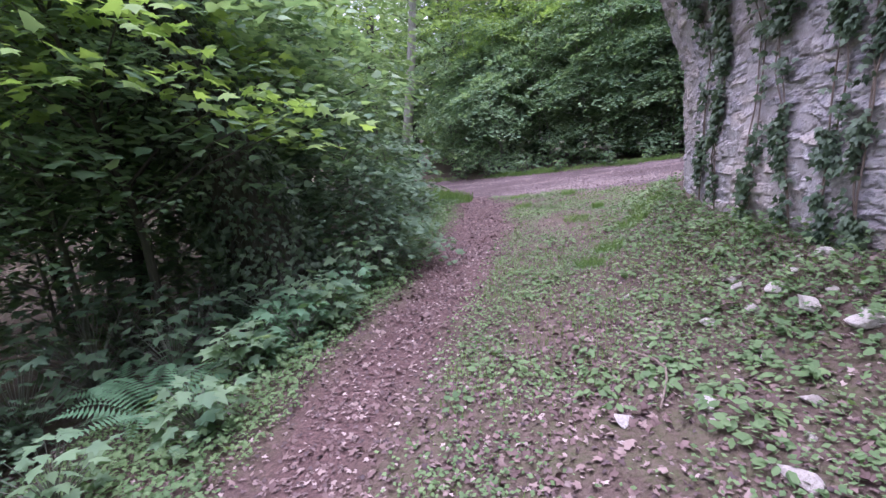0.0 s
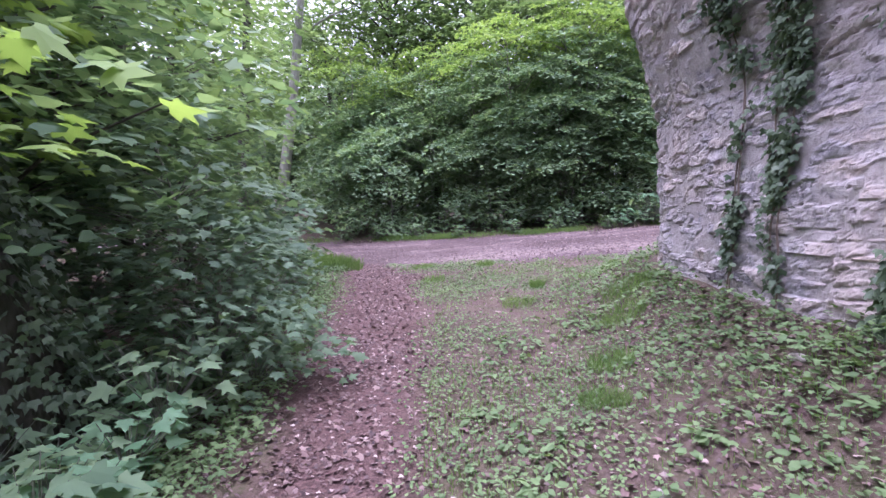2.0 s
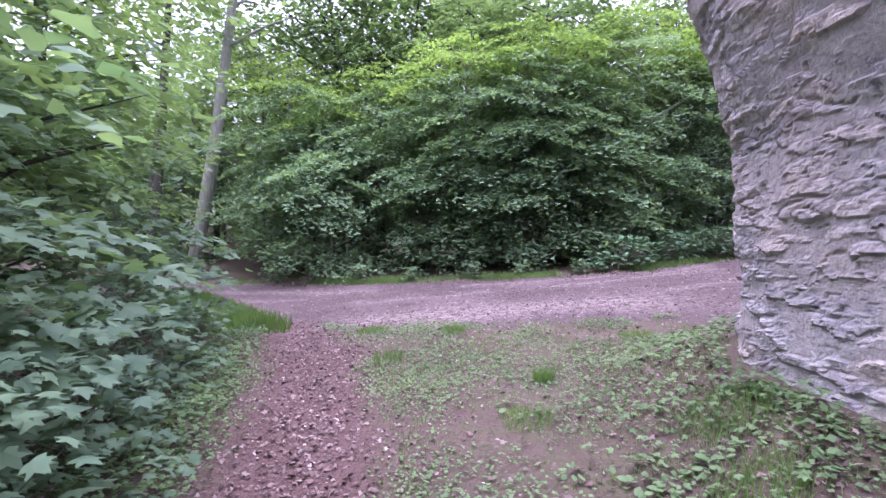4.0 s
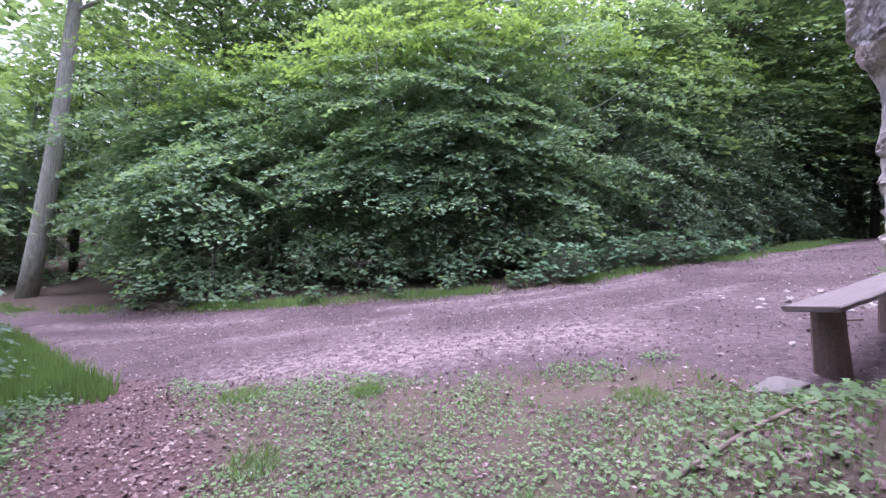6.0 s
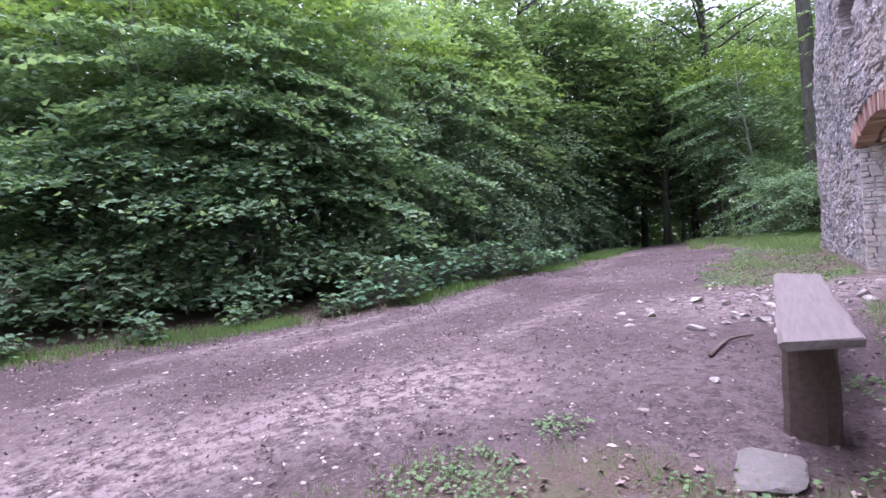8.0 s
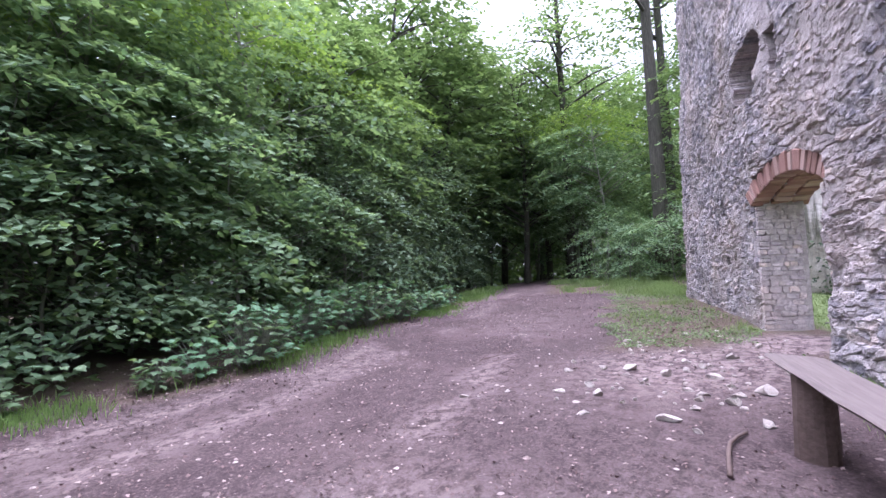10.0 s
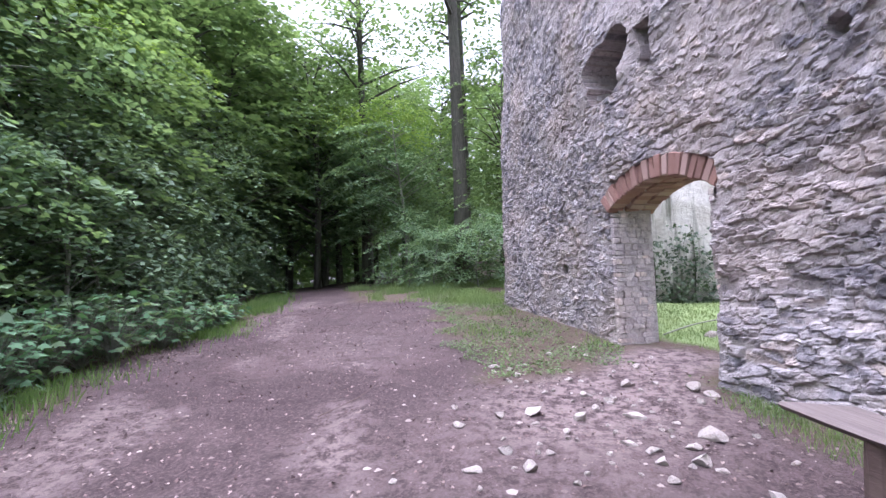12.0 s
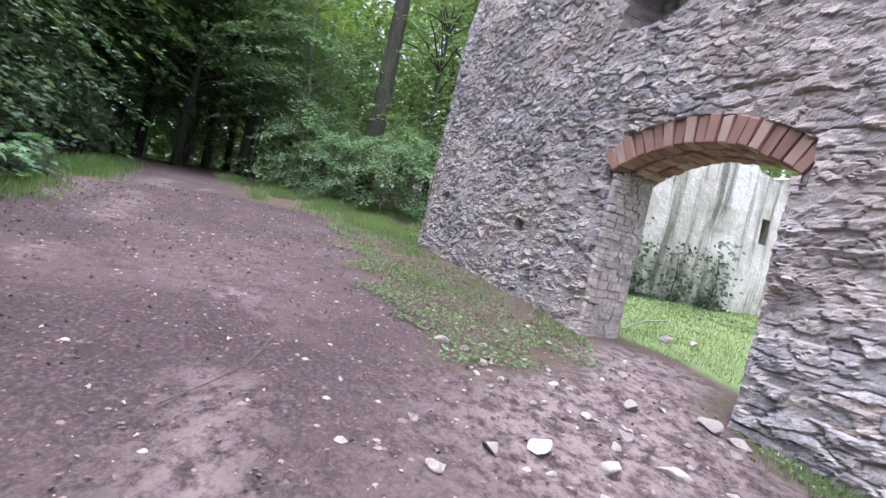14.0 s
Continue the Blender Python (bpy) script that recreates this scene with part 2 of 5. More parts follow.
def make_stone(name, low, high, moss=0.2, smear=0.75, toned=False):
    """Weathered stone: own tone for each piece, mortar smeared over some, fine dark pits, a little moss."""
    m = Nodes(name)
    r = m.scatter()
    if toned:
        at = m.add("ShaderNodeAttribute")
        at.attribute_name = "tone"
        sep = m.add("ShaderNodeSeparateColor")
        m.l.new(at.outputs["Color"], sep.inputs["Color"])
        r, mortar = sep.outputs[0], sep.outputs[1]
    fine, mid, lay = m.noise(34.0, 7.0, 0.7), m.noise(0.9, 5.0), layered(m, 9.0)
    col = m.ramp(r, [(0.0, low), (0.4, tuple((a + b) / 2 for a, b in zip(low, high))), (0.85, high), (1.0, (high[0] * 1.08, high[1] * 0.98, high[2] * 0.88))])
    col = m.mix(m.ramp(m.noise(4.5, 6.0, 0.7), [(0.46, (0, 0, 0)), (0.62, (smear, smear, smear))]), col, (0.45, 0.405, 0.385))
    mottle = m.noise(13.0, 6.0, 0.72)
    col = m.mix(m.ramp(mottle, [(0.36, (0.65, 0.65, 0.65)), (0.52, (0, 0, 0))]), col, (low[0] * 0.66, low[1] * 0.66, low[2] * 0.7))
    col = m.mix(m.ramp(mottle, [(0.55, (0, 0, 0)), (0.72, (0.5, 0.5, 0.5))]), col, (high[0] * 1.1, high[1] * 1.1, high[2] * 1.1))
    col = m.mix(m.ramp(lay, [(0.32, (0.7, 0.7, 0.7)), (0.44, (0, 0, 0))]), col, (low[0] * 0.4, low[1] * 0.4, low[2] * 0.41))
    col = m.mix(m.ramp(mid, [(0.47, (0, 0, 0)), (0.68, (0.6, 0.6, 0.6))]), col, (0.47, 0.385, 0.335))
    if toned:
        col = m.mix(m.calc("MULTIPLY", mortar, 0.75), col, m.ramp(fine, [(0.3, (0.24, 0.21, 0.20)), (0.7, (0.44, 0.40, 0.38))]))
    green = m.ramp(m.noise(1.1, 5.0), [(0.6, (0, 0, 0)), (0.8, (moss, moss, moss))])
    col = m.mix(green, col, (0.13, 0.15, 0.07))
    m.bump(m.calc("ADD", m.calc("ADD", fine, m.calc("MULTIPLY", mottle, 1.2)), lay), 0.9, 0.016)
    return m.done(col, 0.9, 0.2)


MAT_LITTER = make_litter()
MAT_BARK = make_bark("grey_bark", (0.03, 0.026, 0.022), (0.10, 0.088, 0.075))
MAT_BARK_PALE = make_bark("pale_bark", (0.12, 0.105, 0.095), (0.34, 0.31, 0.28))
MAT_STEM = make_bark("sapling_stem", (0.10, 0.095, 0.08), (0.25, 0.235, 0.20))
MAT_STONE = make_stone("rubble_stone", (0.15, 0.144, 0.163), (0.49, 0.453, 0.455), 0.2, 0.45, True)
# Pale stone, lightened further to stand in for light from the courtyard.
MAT_JAMB = make_stone("jamb_stone", (0.38, 0.335, 0.33), (0.66, 0.595, 0.58), 0.1, 0.9)


def make_rock(name="limestone", dull=1.0):
    m = Nodes(name)
    n, mid = m.noise(18.0, 7.0, 0.7), m.noise(4.0, 4.0)
    m.bump(n, 0.8, 0.03)
    col = m.mix(m.scatter(), (0.38 * dull, 0.34 * dull, 0.31 * dull), (0.58 * dull, 0.53 * dull, 0.485 * dull))
    col = m.mix(m.ramp(n, [(0.3, (0.7, 0.7, 0.7)), (0.5, (0, 0, 0))]), col, (0.20, 0.17, 0.15))
    return m.done(m.mix(m.ramp(mid, [(0.5, (0, 0, 0)), (0.75, (0.6, 0.6, 0.6))]), col, (0.28, 0.22, 0.19)), 0.9, 0.2)


MAT_ROCK = make_rock()


def make_core():
    m = Nodes("rubble_mortar")
    n, lay = m.noise(18.0, 8.0, 0.72), layered(m, 9.0)
    m.bump(m.calc("ADD", n, m.calc("MULTIPLY", lay, 2.0)), 0.9, 0.045)
    col = m.mix(m.noise(1.0), m.ramp(n, [(0.3, (0.24, 0.22, 0.225)), (0.5, (0.45, 0.42, 0.42)), (0.7, (0.62, 0.58, 0.575))]), (0.50, 0.445, 0.415))
    return m.done(m.mix(m.ramp(lay, [(0.30, (0.6, 0.6, 0.6)), (0.42, (0, 0, 0))]), col, (0.12, 0.105, 0.105)), 0.95)


def make_yard_wall():
    """Pale lime-washed wall with long dark runs of damp."""
    m = Nodes("streaked_wall")
    tc = m.add("ShaderNodeTexCoord")
    mp = m.add("ShaderNodeMapping")
    mp.inputs["Scale"].default_value = (1.9, 1.9, 0.14)
    m.l.new(tc.outputs["Object"], mp.inputs["Vector"])
    n = m.add("ShaderNodeTexNoise", Scale=1.5, Detail=6.0, Roughness=0.7)
    m.l.new(mp.outputs[0], n.inputs["Vector"])
    rub = m.noise(7.0, 6.0, 0.7)
    col = m.mix(m.ramp(rub, [(0.35, (0, 0, 0)), (0.7, (0.55, 0.55, 0.55))]), (0.80, 0.78, 0.74), (0.55, 0.52, 0.48))
    col = m.mix(m.ramp(n.outputs["Fac"], [(0.49, (0, 0, 0)), (0.60, (0.9, 0.9, 0.9))]), m.mix(m.ramp(m.noise(1.2, 6.0), [(0.45, (0, 0, 0)), (0.6, (0.6, 0.6, 0.6))]), col, (0.42, 0.39, 0.33)), (0.16, 0.165, 0.125))
    m.bump(rub, 0.9, 0.06)
    return m.done(col, 0.95)


def make_brick():
    m = Nodes("red_brick")
    r = m.scatter()
    n = m.noise(22.0, 5.0)
    m.bump(n, 0.5, 0.01)
    col = m.ramp(r, [(0.0, (0.20, 0.095, 0.078)), (0.6, (0.31, 0.155, 0.125)), (1.0, (0.46, 0.33, 0.29))])
    return m.done(m.mix(m.calc("MULTIPLY", n, 0.5), col, (0.30, 0.24, 0.20)), 0.9)


def make_wood(name, a, b):
    m = Nodes(name)
    tc = m.add("ShaderNodeTexCoord")
    mp = m.add("ShaderNodeMapping")
    mp.inputs["Scale"].default_value = (1.2, 16, 16)
    m.l.new(tc.outputs["Object"], mp.inputs["Vector"])
    n = m.add("ShaderNodeTexNoise", Scale=2.2, Detail=7.0, Distortion=0.6)
    m.l.new(mp.outputs[0], n.inputs["Vector"])
    m.bump(n.outputs["Fac"], 0.5, 0.01)
    return m.done(m.mix(m.noise(2.0), m.ramp(n.outputs["Fac"], [(0.3, a), (0.7, b)]), (b[0] * 0.8, b[1] * 0.78, b[2] * 0.8)), 0.75, 0.3)


def make_ground():
    m = Nodes("earth")
    at = m.add("ShaderNodeAttribute")
    at.attribute_name = "zone"
    sep = m.add("ShaderNodeSeparateColor")
    m.l.new(at.outputs["Color"], sep.inputs["Color"])
    dirt, trail, yard = sep.outputs
    fine, mid, big = m.noise(42.0, 8.0, 0.7), m.noise(5.0, 6.0), m.noise(0.7, 4.0)
    road = m.ramp(fine, [(0.28, (0.030, 0.021, 0.022)), (0.5, (0.066, 0.046, 0.047)), (0.72, (0.15, 0.112, 0.111))])
    road = m.mix(m.ramp(big, [(0.5, (0, 0, 0)), (0.66, (0.35, 0.35, 0.35))]), road, (0.15, 0.11, 0.106))
    road = m.mix(m.ramp(mid, [(0.5, (0, 0, 0)), (0.72, (0.75, 0.75, 0.75))]), road, (0.045, 0.031, 0.031))
    grit = m.calc("MULTIPLY", at.outputs["Alpha"], m.ramp(m.noise(9.0, 7.0, 0.75), [(0.42, (0, 0, 0)), (0.56, (1, 1, 1))]))
    road = m.mix(grit, road, (0.235, 0.184, 0.175))
    lawn = m.ramp(mid, [(0.3, (0.085, 0.053, 0.048)), (0.5, (0.085, 0.068, 0.043)), (0.68, (0.075, 0.085, 0.035))])
    lawn = m.mix(m.ramp(fine, [(0.4, (0, 0, 0)), (0.65, (0.8, 0.8, 0.8))]), lawn, (0.13, 0.092, 0.085))
    litter = m.ramp(fine, [(0.3, (0.05, 0.029, 0.028)), (0.7, (0.15, 0.093, 0.085))])
    turf = m.ramp(mid, [(0.3, (0.165, 0.235, 0.09)), (0.7, (0.26, 0.335, 0.14))])
    col = m.mix(dirt, lawn, road)
    col = m.mix(trail, col, litter)
    col = m.mix(yard, col, turf)
    m.bump(m.calc("ADD", fine, m.calc("MULTIPLY", mid, 1.5)), 0.8, 0.03)
    return m.done(col, 0.95, 0.2)


MAT_CORE, MAT_YARD, MAT_BRICK = make_core(), make_yard_wall(), make_brick()
MAT_SEAT = make_wood("weathered_plank", (0.085, 0.068, 0.062), (0.185, 0.155, 0.142))
MAT_LOG = make_wood("dark_log", (0.05, 0.036, 0.03), (0.14, 0.10, 0.085))
MAT_TWIG = make_wood("dead_twig", (0.10, 0.072, 0.058), (0.22, 0.17, 0.135))
MAT_GROUND = make_ground()

# ---- ground: one sheet to the horizon ----
def make_sheet():
    coarse = np.array([-400, -200, -100, -60, -40, -30, -24, -20])
    gx = np.r_[coarse - 0, np.arange(-17, 30.01, 0.14), [34, 40, 50, 70, 110, 210, 420]]
    gy = np.r_[coarse + 8, np.arange(-9, 26.01, 0.14), [30, 36, 46, 66, 110, 210, 420]]
    x, y = np.meshgrid(gx, gy)
    z = ground(x, y)
    verts = np.stack([x.ravel(), y.ravel(), z.ravel()], 1)
    nx, ny = len(gx), len(gy)
    i, j = np.meshgrid(np.arange(nx - 1), np.arange(ny - 1))
    a = (j * nx + i).ravel()
    loops = np.stack([a, a + 1, a + nx + 1, a + nx], 1).ravel()
    me = fast_mesh("ground", verts, loops, np.full(len(a), 4), MAT_GROUND)
    me.polygons.foreach_set("use_smooth", np.ones(len(a), bool))
    xr, yr = x.ravel(), y.ravel()
    wob = 0.5 * (vnoise(xr, yr, 0.5, 3) - 0.5) + 0.9 * (vnoise(xr, yr, 1.7, 4) - 0.5)
    dirt = np.clip((signed(xr, yr, DIRT) + wob) / 0.35 + 0.5, 0, 1)
    trail = np.clip((0.62 - seg_dist(xr, yr, TRAIL) + 0.5 * wob) / 0.3, 0, 1)
    yard = np.clip(signed(xr, yr, YARD) / 0.2 - 0.2, 0, 1) * (1 - dirt)
    band = np.exp(-((seg_dist(xr, yr, [(-1.2, 7.5), (0.2, 7.35), (1.4, 7.5), (2.7, 7.3)]) / 0.75) ** 2))
    ruts = sum(np.exp(-((seg_dist(xr, yr, line) / 0.22) ** 2)) for line in ([(-9, 12.6), (-4, 10.1), (-1.5, 9.3), (0.6, 9.5), (3, 9.7), (8, 11.2), (14, 14)], [(-9, 13.6), (-3, 10.8), (1, 10.5), (5, 10.7), (12, 13.8)], [(4, 8.2), (7, 9.3), (10, 10.9), (14, 13.2)]))
    door = np.exp(-((seg_dist(xr, yr, [(6.6, 7.2), (7.9, 6.5), (8.4, 5.9)]) / 0.8) ** 2))
    pale = np.clip(0.9 * band + 0.62 * ruts * (vnoise(xr, yr, 0.9, 27) > 0.35) + 1.1 * door + 0.42 * vnoise(xr, yr, 1.3, 28) ** 2, 0, 1)
    zone = me.color_attributes.new("zone", "FLOAT_COLOR", "POINT")
    zone.data.foreach_set("color", np.stack([dirt, trail, yard, pale], 1).astype(np.float32).ravel())
    return tagged(new("ground", me), "reddish-brown woodland earth with a dirt road, leafy trail and grass", "ground", kind="structure")


make_sheet()


# ---- the ruin's outer wall ----
WT = np.gradient(WXY, axis=0)
WT /= np.linalg.norm(WT, axis=1)[:, None]
WN = np.stack([-WT[:, 1], WT[:, 0]], 1)


def near_u(x, y):
    return WU[np.argmin(np.hypot(WXY[:, 0] - x, WXY[:, 1] - y))]


def on_wall(u, depth=0.0):
    """Plan place and outward normal at u metres along the wall."""
    n = np.stack([np.interp(u, WU, WN[:, k]) for k in (0, 1)], -1)
    p = np.stack([np.interp(u, WU, WXY[:, k]) for k in (0, 1)], -1)
    return p + n * np.asarray(depth)[..., None], n


U_R, U_L = near_u(7.56, 5.76), near_u(8.95, 6.59)
U_C, HALF = (U_R + U_L) / 2, (U_L - U_R) / 2
SILL, SPRING, RISE, THICK = 1.28, 3.09, 0.25, 0.56
WALL_TOP = 11.0


def arch_z(u):
    """Underside of the door's arch."""
    r = (HALF**2 + RISE**2) / (2 * RISE)
    return SPRING + RISE - r + np.sqrt(np.maximum(r * r - np.clip(u - U_C, -HALF, HALF) ** 2, 0))


def face_off(u, z):
    """Unevenness of the outer face: lumps, the footing by the door, the overhang of the west end."""
    lumps = 0.05 * (vnoise(u, z, 0.35, 7) - 0.5) + 0.12 * (vnoise(u, z, 1.4, 8) - 0.5)
    foot = 0.12 * np.clip(1 - (z - 1.2) / 0.8, 0, 1) * (u > near_u(6, 5)) * (u < U_R)
    west = np.clip((near_u(3.4, 4.0) - u) / 0.8, 0, 1)
    over = west * (0.28 * np.clip((z - 2.35) / 1.0, 0, 1.2) - 0.02)
    batter = -0.045 * np.clip(z - 3.5, 0, 9) * np.clip((u - near_u(11.5, 7.95)) / 1.0, 0, 1)
    return lumps + foot + over + batter


def hole_depth(u, z):
    """How far the face is broken back: the ragged upper window, small sockets."""
    d = np.zeros(np.shape(u))
    wob = 0.12 * (vnoise(u, z, 0.25, 8) - 0.5)
    a, b = near_u(8.97, 6.6), near_u(8.7, 6.44)
    d = np.maximum(d, 0.55 * (np.hypot((u - a) / 0.46, (z - 5.06) / 0.27) + wob < 1))
    d = np.maximum(d, 0.55 * (np.hypot((u - b) / 0.22, (z - 5.18) / 0.24) + wob < 1))
    d = np.maximum(d, 0.42 * (np.hypot((u - a - 0.02) / 0.36, (z - 4.78) / 0.20) + wob < 1))
    d = np.maximum(d, 0.45 * ((np.abs(u - near_u(8.28, 6.18)) < 0.11 + wob) & (np.abs(z - 4.95) < 0.26)))
    d = np.maximum(d, 0.45 * (np.hypot(u - near_u(6.4, 5.17), z - 4.0) + wob < 0.085))
    for px, py, pz in ((12.2, 8.32, 2.71), (10.27, 7.3, 2.42)):
        d = np.maximum(d, 0.3 * (np.hypot(u - near_u(px, py), z - pz) < 0.085))
    return d


def make_wall_core():
    us = np.unique(np.r_[WU[::1], U_R, U_L].round(4))
    us = us[~(((np.abs(us - U_R) < 0.06) & (np.abs(us - U_R) > 1e-3)) | ((np.abs(us - U_L) < 0.06) & (np.abs(us - U_L) > 1e-3)))]
    zs = np.arange(-1.0, WALL_TOP + 0.01, 0.1)
    u, z = np.meshgrid(us, zs)
    top = 8.6 + 1.6 * vnoise(us, us * 0, 1.6, 5) + 0.7 * vnoise(us, us * 0, 0.4, 6)
    z = np.minimum(z, top[None, :] + 0 * z)
    po, n = on_wall(u, face_off(u, z) - hole_depth(u, z) - 0.09)
    pi, _ = on_wall(u, np.full(np.shape(u), -THICK - 0.02))
    nu, nz = len(us), len(zs)
    outer = np.concatenate([po, z[..., None]], -1).reshape(-1, 3)
    inner = np.concatenate([pi, z[..., None]], -1).reshape(-1, 3)
    um, zm = (us[:-1] + us[1:]) / 2, (zs[:-1] + zs[1:]) / 2
    keep = ~((um[None, :] > U_R) & (um[None, :] < U_L) & (zm[:, None] < arch_z(um)[None, :] + 0.08))
    n0 = nu * nz
    faces = []
    for j in range(nz - 1):
        for i in range(nu - 1):
            if not keep[j, i]:
                continue
            a = j * nu + i
            faces.append((a + 1, a, a + nu, a + nu + 1))
            faces.append((n0 + a, n0 + a + 1, n0 + a + nu + 1, n0 + a + nu))
            for di, dj, e, f in ((-1, 0, a, a + nu), (1, 0, a + nu + 1, a + 1), (0, -1, a + 1, a), (0, 1, a + nu, a + nu + 1)):
                ii, jj = i + di, j + dj
                if not (0 <= ii < nu - 1 and 0 <= jj < nz - 1) or not keep[jj, ii]:
                    faces.append((f, e, n0 + e, n0 + f))
    me = mesh_from("wall_north", np.concatenate([outer, inner]), faces, MAT_CORE)
    return tagged(new("wall_north", me), "tall ruined rubble-stone castle wall with an arched doorway", "wall", kind="structure")


WALL_OB = make_wall_core()


def stone_block(w, h, d, rng):
    """A rough wall stone with an angular outline: back at y=0, broken face towards -y."""
    q = np.array([(-1, -1), (0, -1), (1, -1), (1, 0), (1, 1), (0, 1), (-1, 1), (-1, 0)], float)
    q = q * (1 - np.where(np.abs(q).sum(1) == 2, rng.uniform(0, 0.2, 8), rng.uniform(-0.05, 0.10, 8)))[:, None] * (w / 2, h / 2)
    slope = rng.uniform(-0.3, 0.3, 2)
    n = 8
    back = np.stack([q[:, 0], np.full(n, 0.05), q[:, 1]], 1)
    face = np.stack([q[:, 0] * 0.95, -d * (1 + slope[0] * q[:, 0] / w + slope[1] * q[:, 1] / h), q[:, 1] * 0.9], 1)
    f = [(i, (i + 1) % n, n + (i + 1) % n, n + i) for i in range(n)] + [tuple(range(n, 2 * n))]
    return np.concatenate([back, face]), f


def fract_hash(i, j, k):
    h = np.sin(i * 127.1 + j * 311.7 + k * 74.7) * 43758.5453
    return h - np.floor(h)


def rubble_cells(u, z, wide, high, seed):
    """Irregular stones: for each place its stone's number, the margin to the joint, and the place on the stone."""
    x = (u + 0.10 * (vnoise(u, z, 0.3, seed + 1) - 0.5)) / wide
    y = (z + 0.07 * (vnoise(u, z, 0.45, seed + 2) - 0.5) + 0.03 * (vnoise(u, z, 0.12, seed + 3) - 0.5)) / high
    y = y + 0.9 * (vnoise(u * 0.25, z, 0.21, seed + 4) - 0.5)
    yi = np.floor(y)
    f1, f2 = np.full(x.shape, 9.0), np.full(x.shape, 9.0)
    num, lx, ly = np.zeros(x.shape), np.zeros(x.shape), np.zeros(x.shape)
    for b in (-1, 0, 1):
        cj = yi + b
        xr = x - 3.0 * fract_hash(cj, cj * 0 + 7, seed)
        for a in (-1, 0, 1):
            ci = np.floor(xr) + a
            dx = (xr - (ci + 0.5 + 0.9 * (fract_hash(ci, cj, seed) - 0.5))) * (0.7 + 0.7 * fract_hash(ci, cj, seed + 8))
            dy = (y - (cj + 0.5 + 0.75 * (fract_hash(ci, cj, seed + 5) - 0.5))) + 0.5 * (fract_hash(ci, cj, seed + 6) - 0.5) * dx
            d = (np.abs(dx) ** 3 + np.abs(dy) ** 3) ** (1 / 3)
            near = d < f1
            f2 = np.where(near, f1, np.minimum(f2, d))
            f1 = np.where(near, d, f1)
            num = np.where(near, (ci + 1000) * 4000 + cj + 1000, num)
            lx, ly = np.where(near, dx, lx), np.where(near, dy, ly)
    return num + seed * 2e7, f2 - f1, lx, ly


def make_wall_stones():
    """The rubble face: stones of uneven size, each set in or out and tilted, bedded in mortar."""
    u_west, u_start = near_u(3.0, 3.9), near_u(4.9, -3.3)
    us = np.unique(np.r_[np.arange(u_start, WU[-1] - 0.3, 0.022), U_R, U_L].round(4))
    zs = np.r_[np.arange(-0.3, 5.6, 0.015), np.arange(5.6, 8.7, 0.04)]
    u, z = np.meshgrid(us, zs)
    west = u + 0.5 * (vnoise(u, z, 0.5, 50) - 0.5) < u_west
    left = (u > U_L) | (z + 0.8 * (vnoise(u, z, 0.7, 51) - 0.5) > 3.7)
    large = (vnoise(u, z, 0.55, 52) > 0.60) & ~left
    num, edge, lx, ly = rubble_cells(u, z, 0.19, 0.078, 3)
    for mask, size in ((large, (0.34, 0.125, 13)), (left, (0.125, 0.075, 23)), (west, (0.30, 0.095, 33))):
        for old, fresh in zip((num, edge, lx, ly), rubble_cells(u, z, *size)):
            old[mask] = fresh[mask]
    r1, r2, r3 = fract_hash(num % 9973, num % 7919, 1), fract_hash(num % 9973, num % 7919, 2), fract_hash(num % 9973, num % 7919, 3)
    amp = np.where(west, 1.0, np.where(left, 0.85, 1.0))
    joint = 1 - np.clip(edge / 0.11, 0, 1)
    h = amp * (0.030 * (r1 - 0.5) + 0.055 * (r2 - 0.5) * lx + 0.055 * (r3 - 0.5) * ly - 0.034 * joint + 0.004)
    h = h + 0.010 * (vnoise(u, z, 0.05, 53) - 0.5) + 0.012 * (vnoise(u * 0.6, z, 0.11, 54) - 0.5)
    chip, crack, _, _ = rubble_cells(u, z, 0.085, 0.036, 43)
    h = h + amp * (0.013 * (fract_hash(chip % 9973, chip % 7919, 6) - 0.5) - 0.006 * np.clip(1 - crack / 0.12, 0, 1))
    bed = np.where(west, -0.007, np.where(left, -0.010, -0.020)) + 0.024 * (vnoise(u, z, 0.6, 55) - 0.5) + 0.012 * (vnoise(u, z, 0.07, 56) - 0.5)
    mortar = np.clip((bed - h) / 0.006 + 0.5, 0, 1)
    h = np.maximum(h, bed)
    # broken ledges of the west end
    ledge = np.abs(vnoise(u * 0.3 + 0.4 * vnoise(u, z, 0.2, 59), z + 0.06 * vnoise(u, z, 0.15, 60), 0.24, 57) - 0.5)
    h = h - np.where(west & (vnoise(u, z, 0.4, 61) > 0.45), 0.022 * np.clip(1 - ledge / 0.018, 0, 1), 0)
    # worn corners of the doorway and the bed of the brick ring
    inset = np.minimum(np.abs(u - U_R), np.abs(u - U_L))
    h = h - 0.05 * np.exp(-inset / 0.03) * vnoise(z, z * 0, 0.09, 58) * (z < SPRING + 0.3)
    r = (HALF**2 + RISE**2) / (2 * RISE)
    ring = np.hypot(u - U_C, z - (SPRING + RISE - r))
    h = h - 0.06 * ((ring < r + 0.25) & (np.abs(u - U_C) < HALF * 1.13) & (z > SPRING - 0.12))
    p, _ = on_wall(u, face_off(u, z) + h - hole_depth(u, z))
    nu, nz = len(us), len(zs)
    verts = np.concatenate([p, z[..., None]], -1).reshape(-1, 3)
    um, zm = (us[:-1] + us[1:]) / 2, (zs[:-1] + zs[1:]) / 2
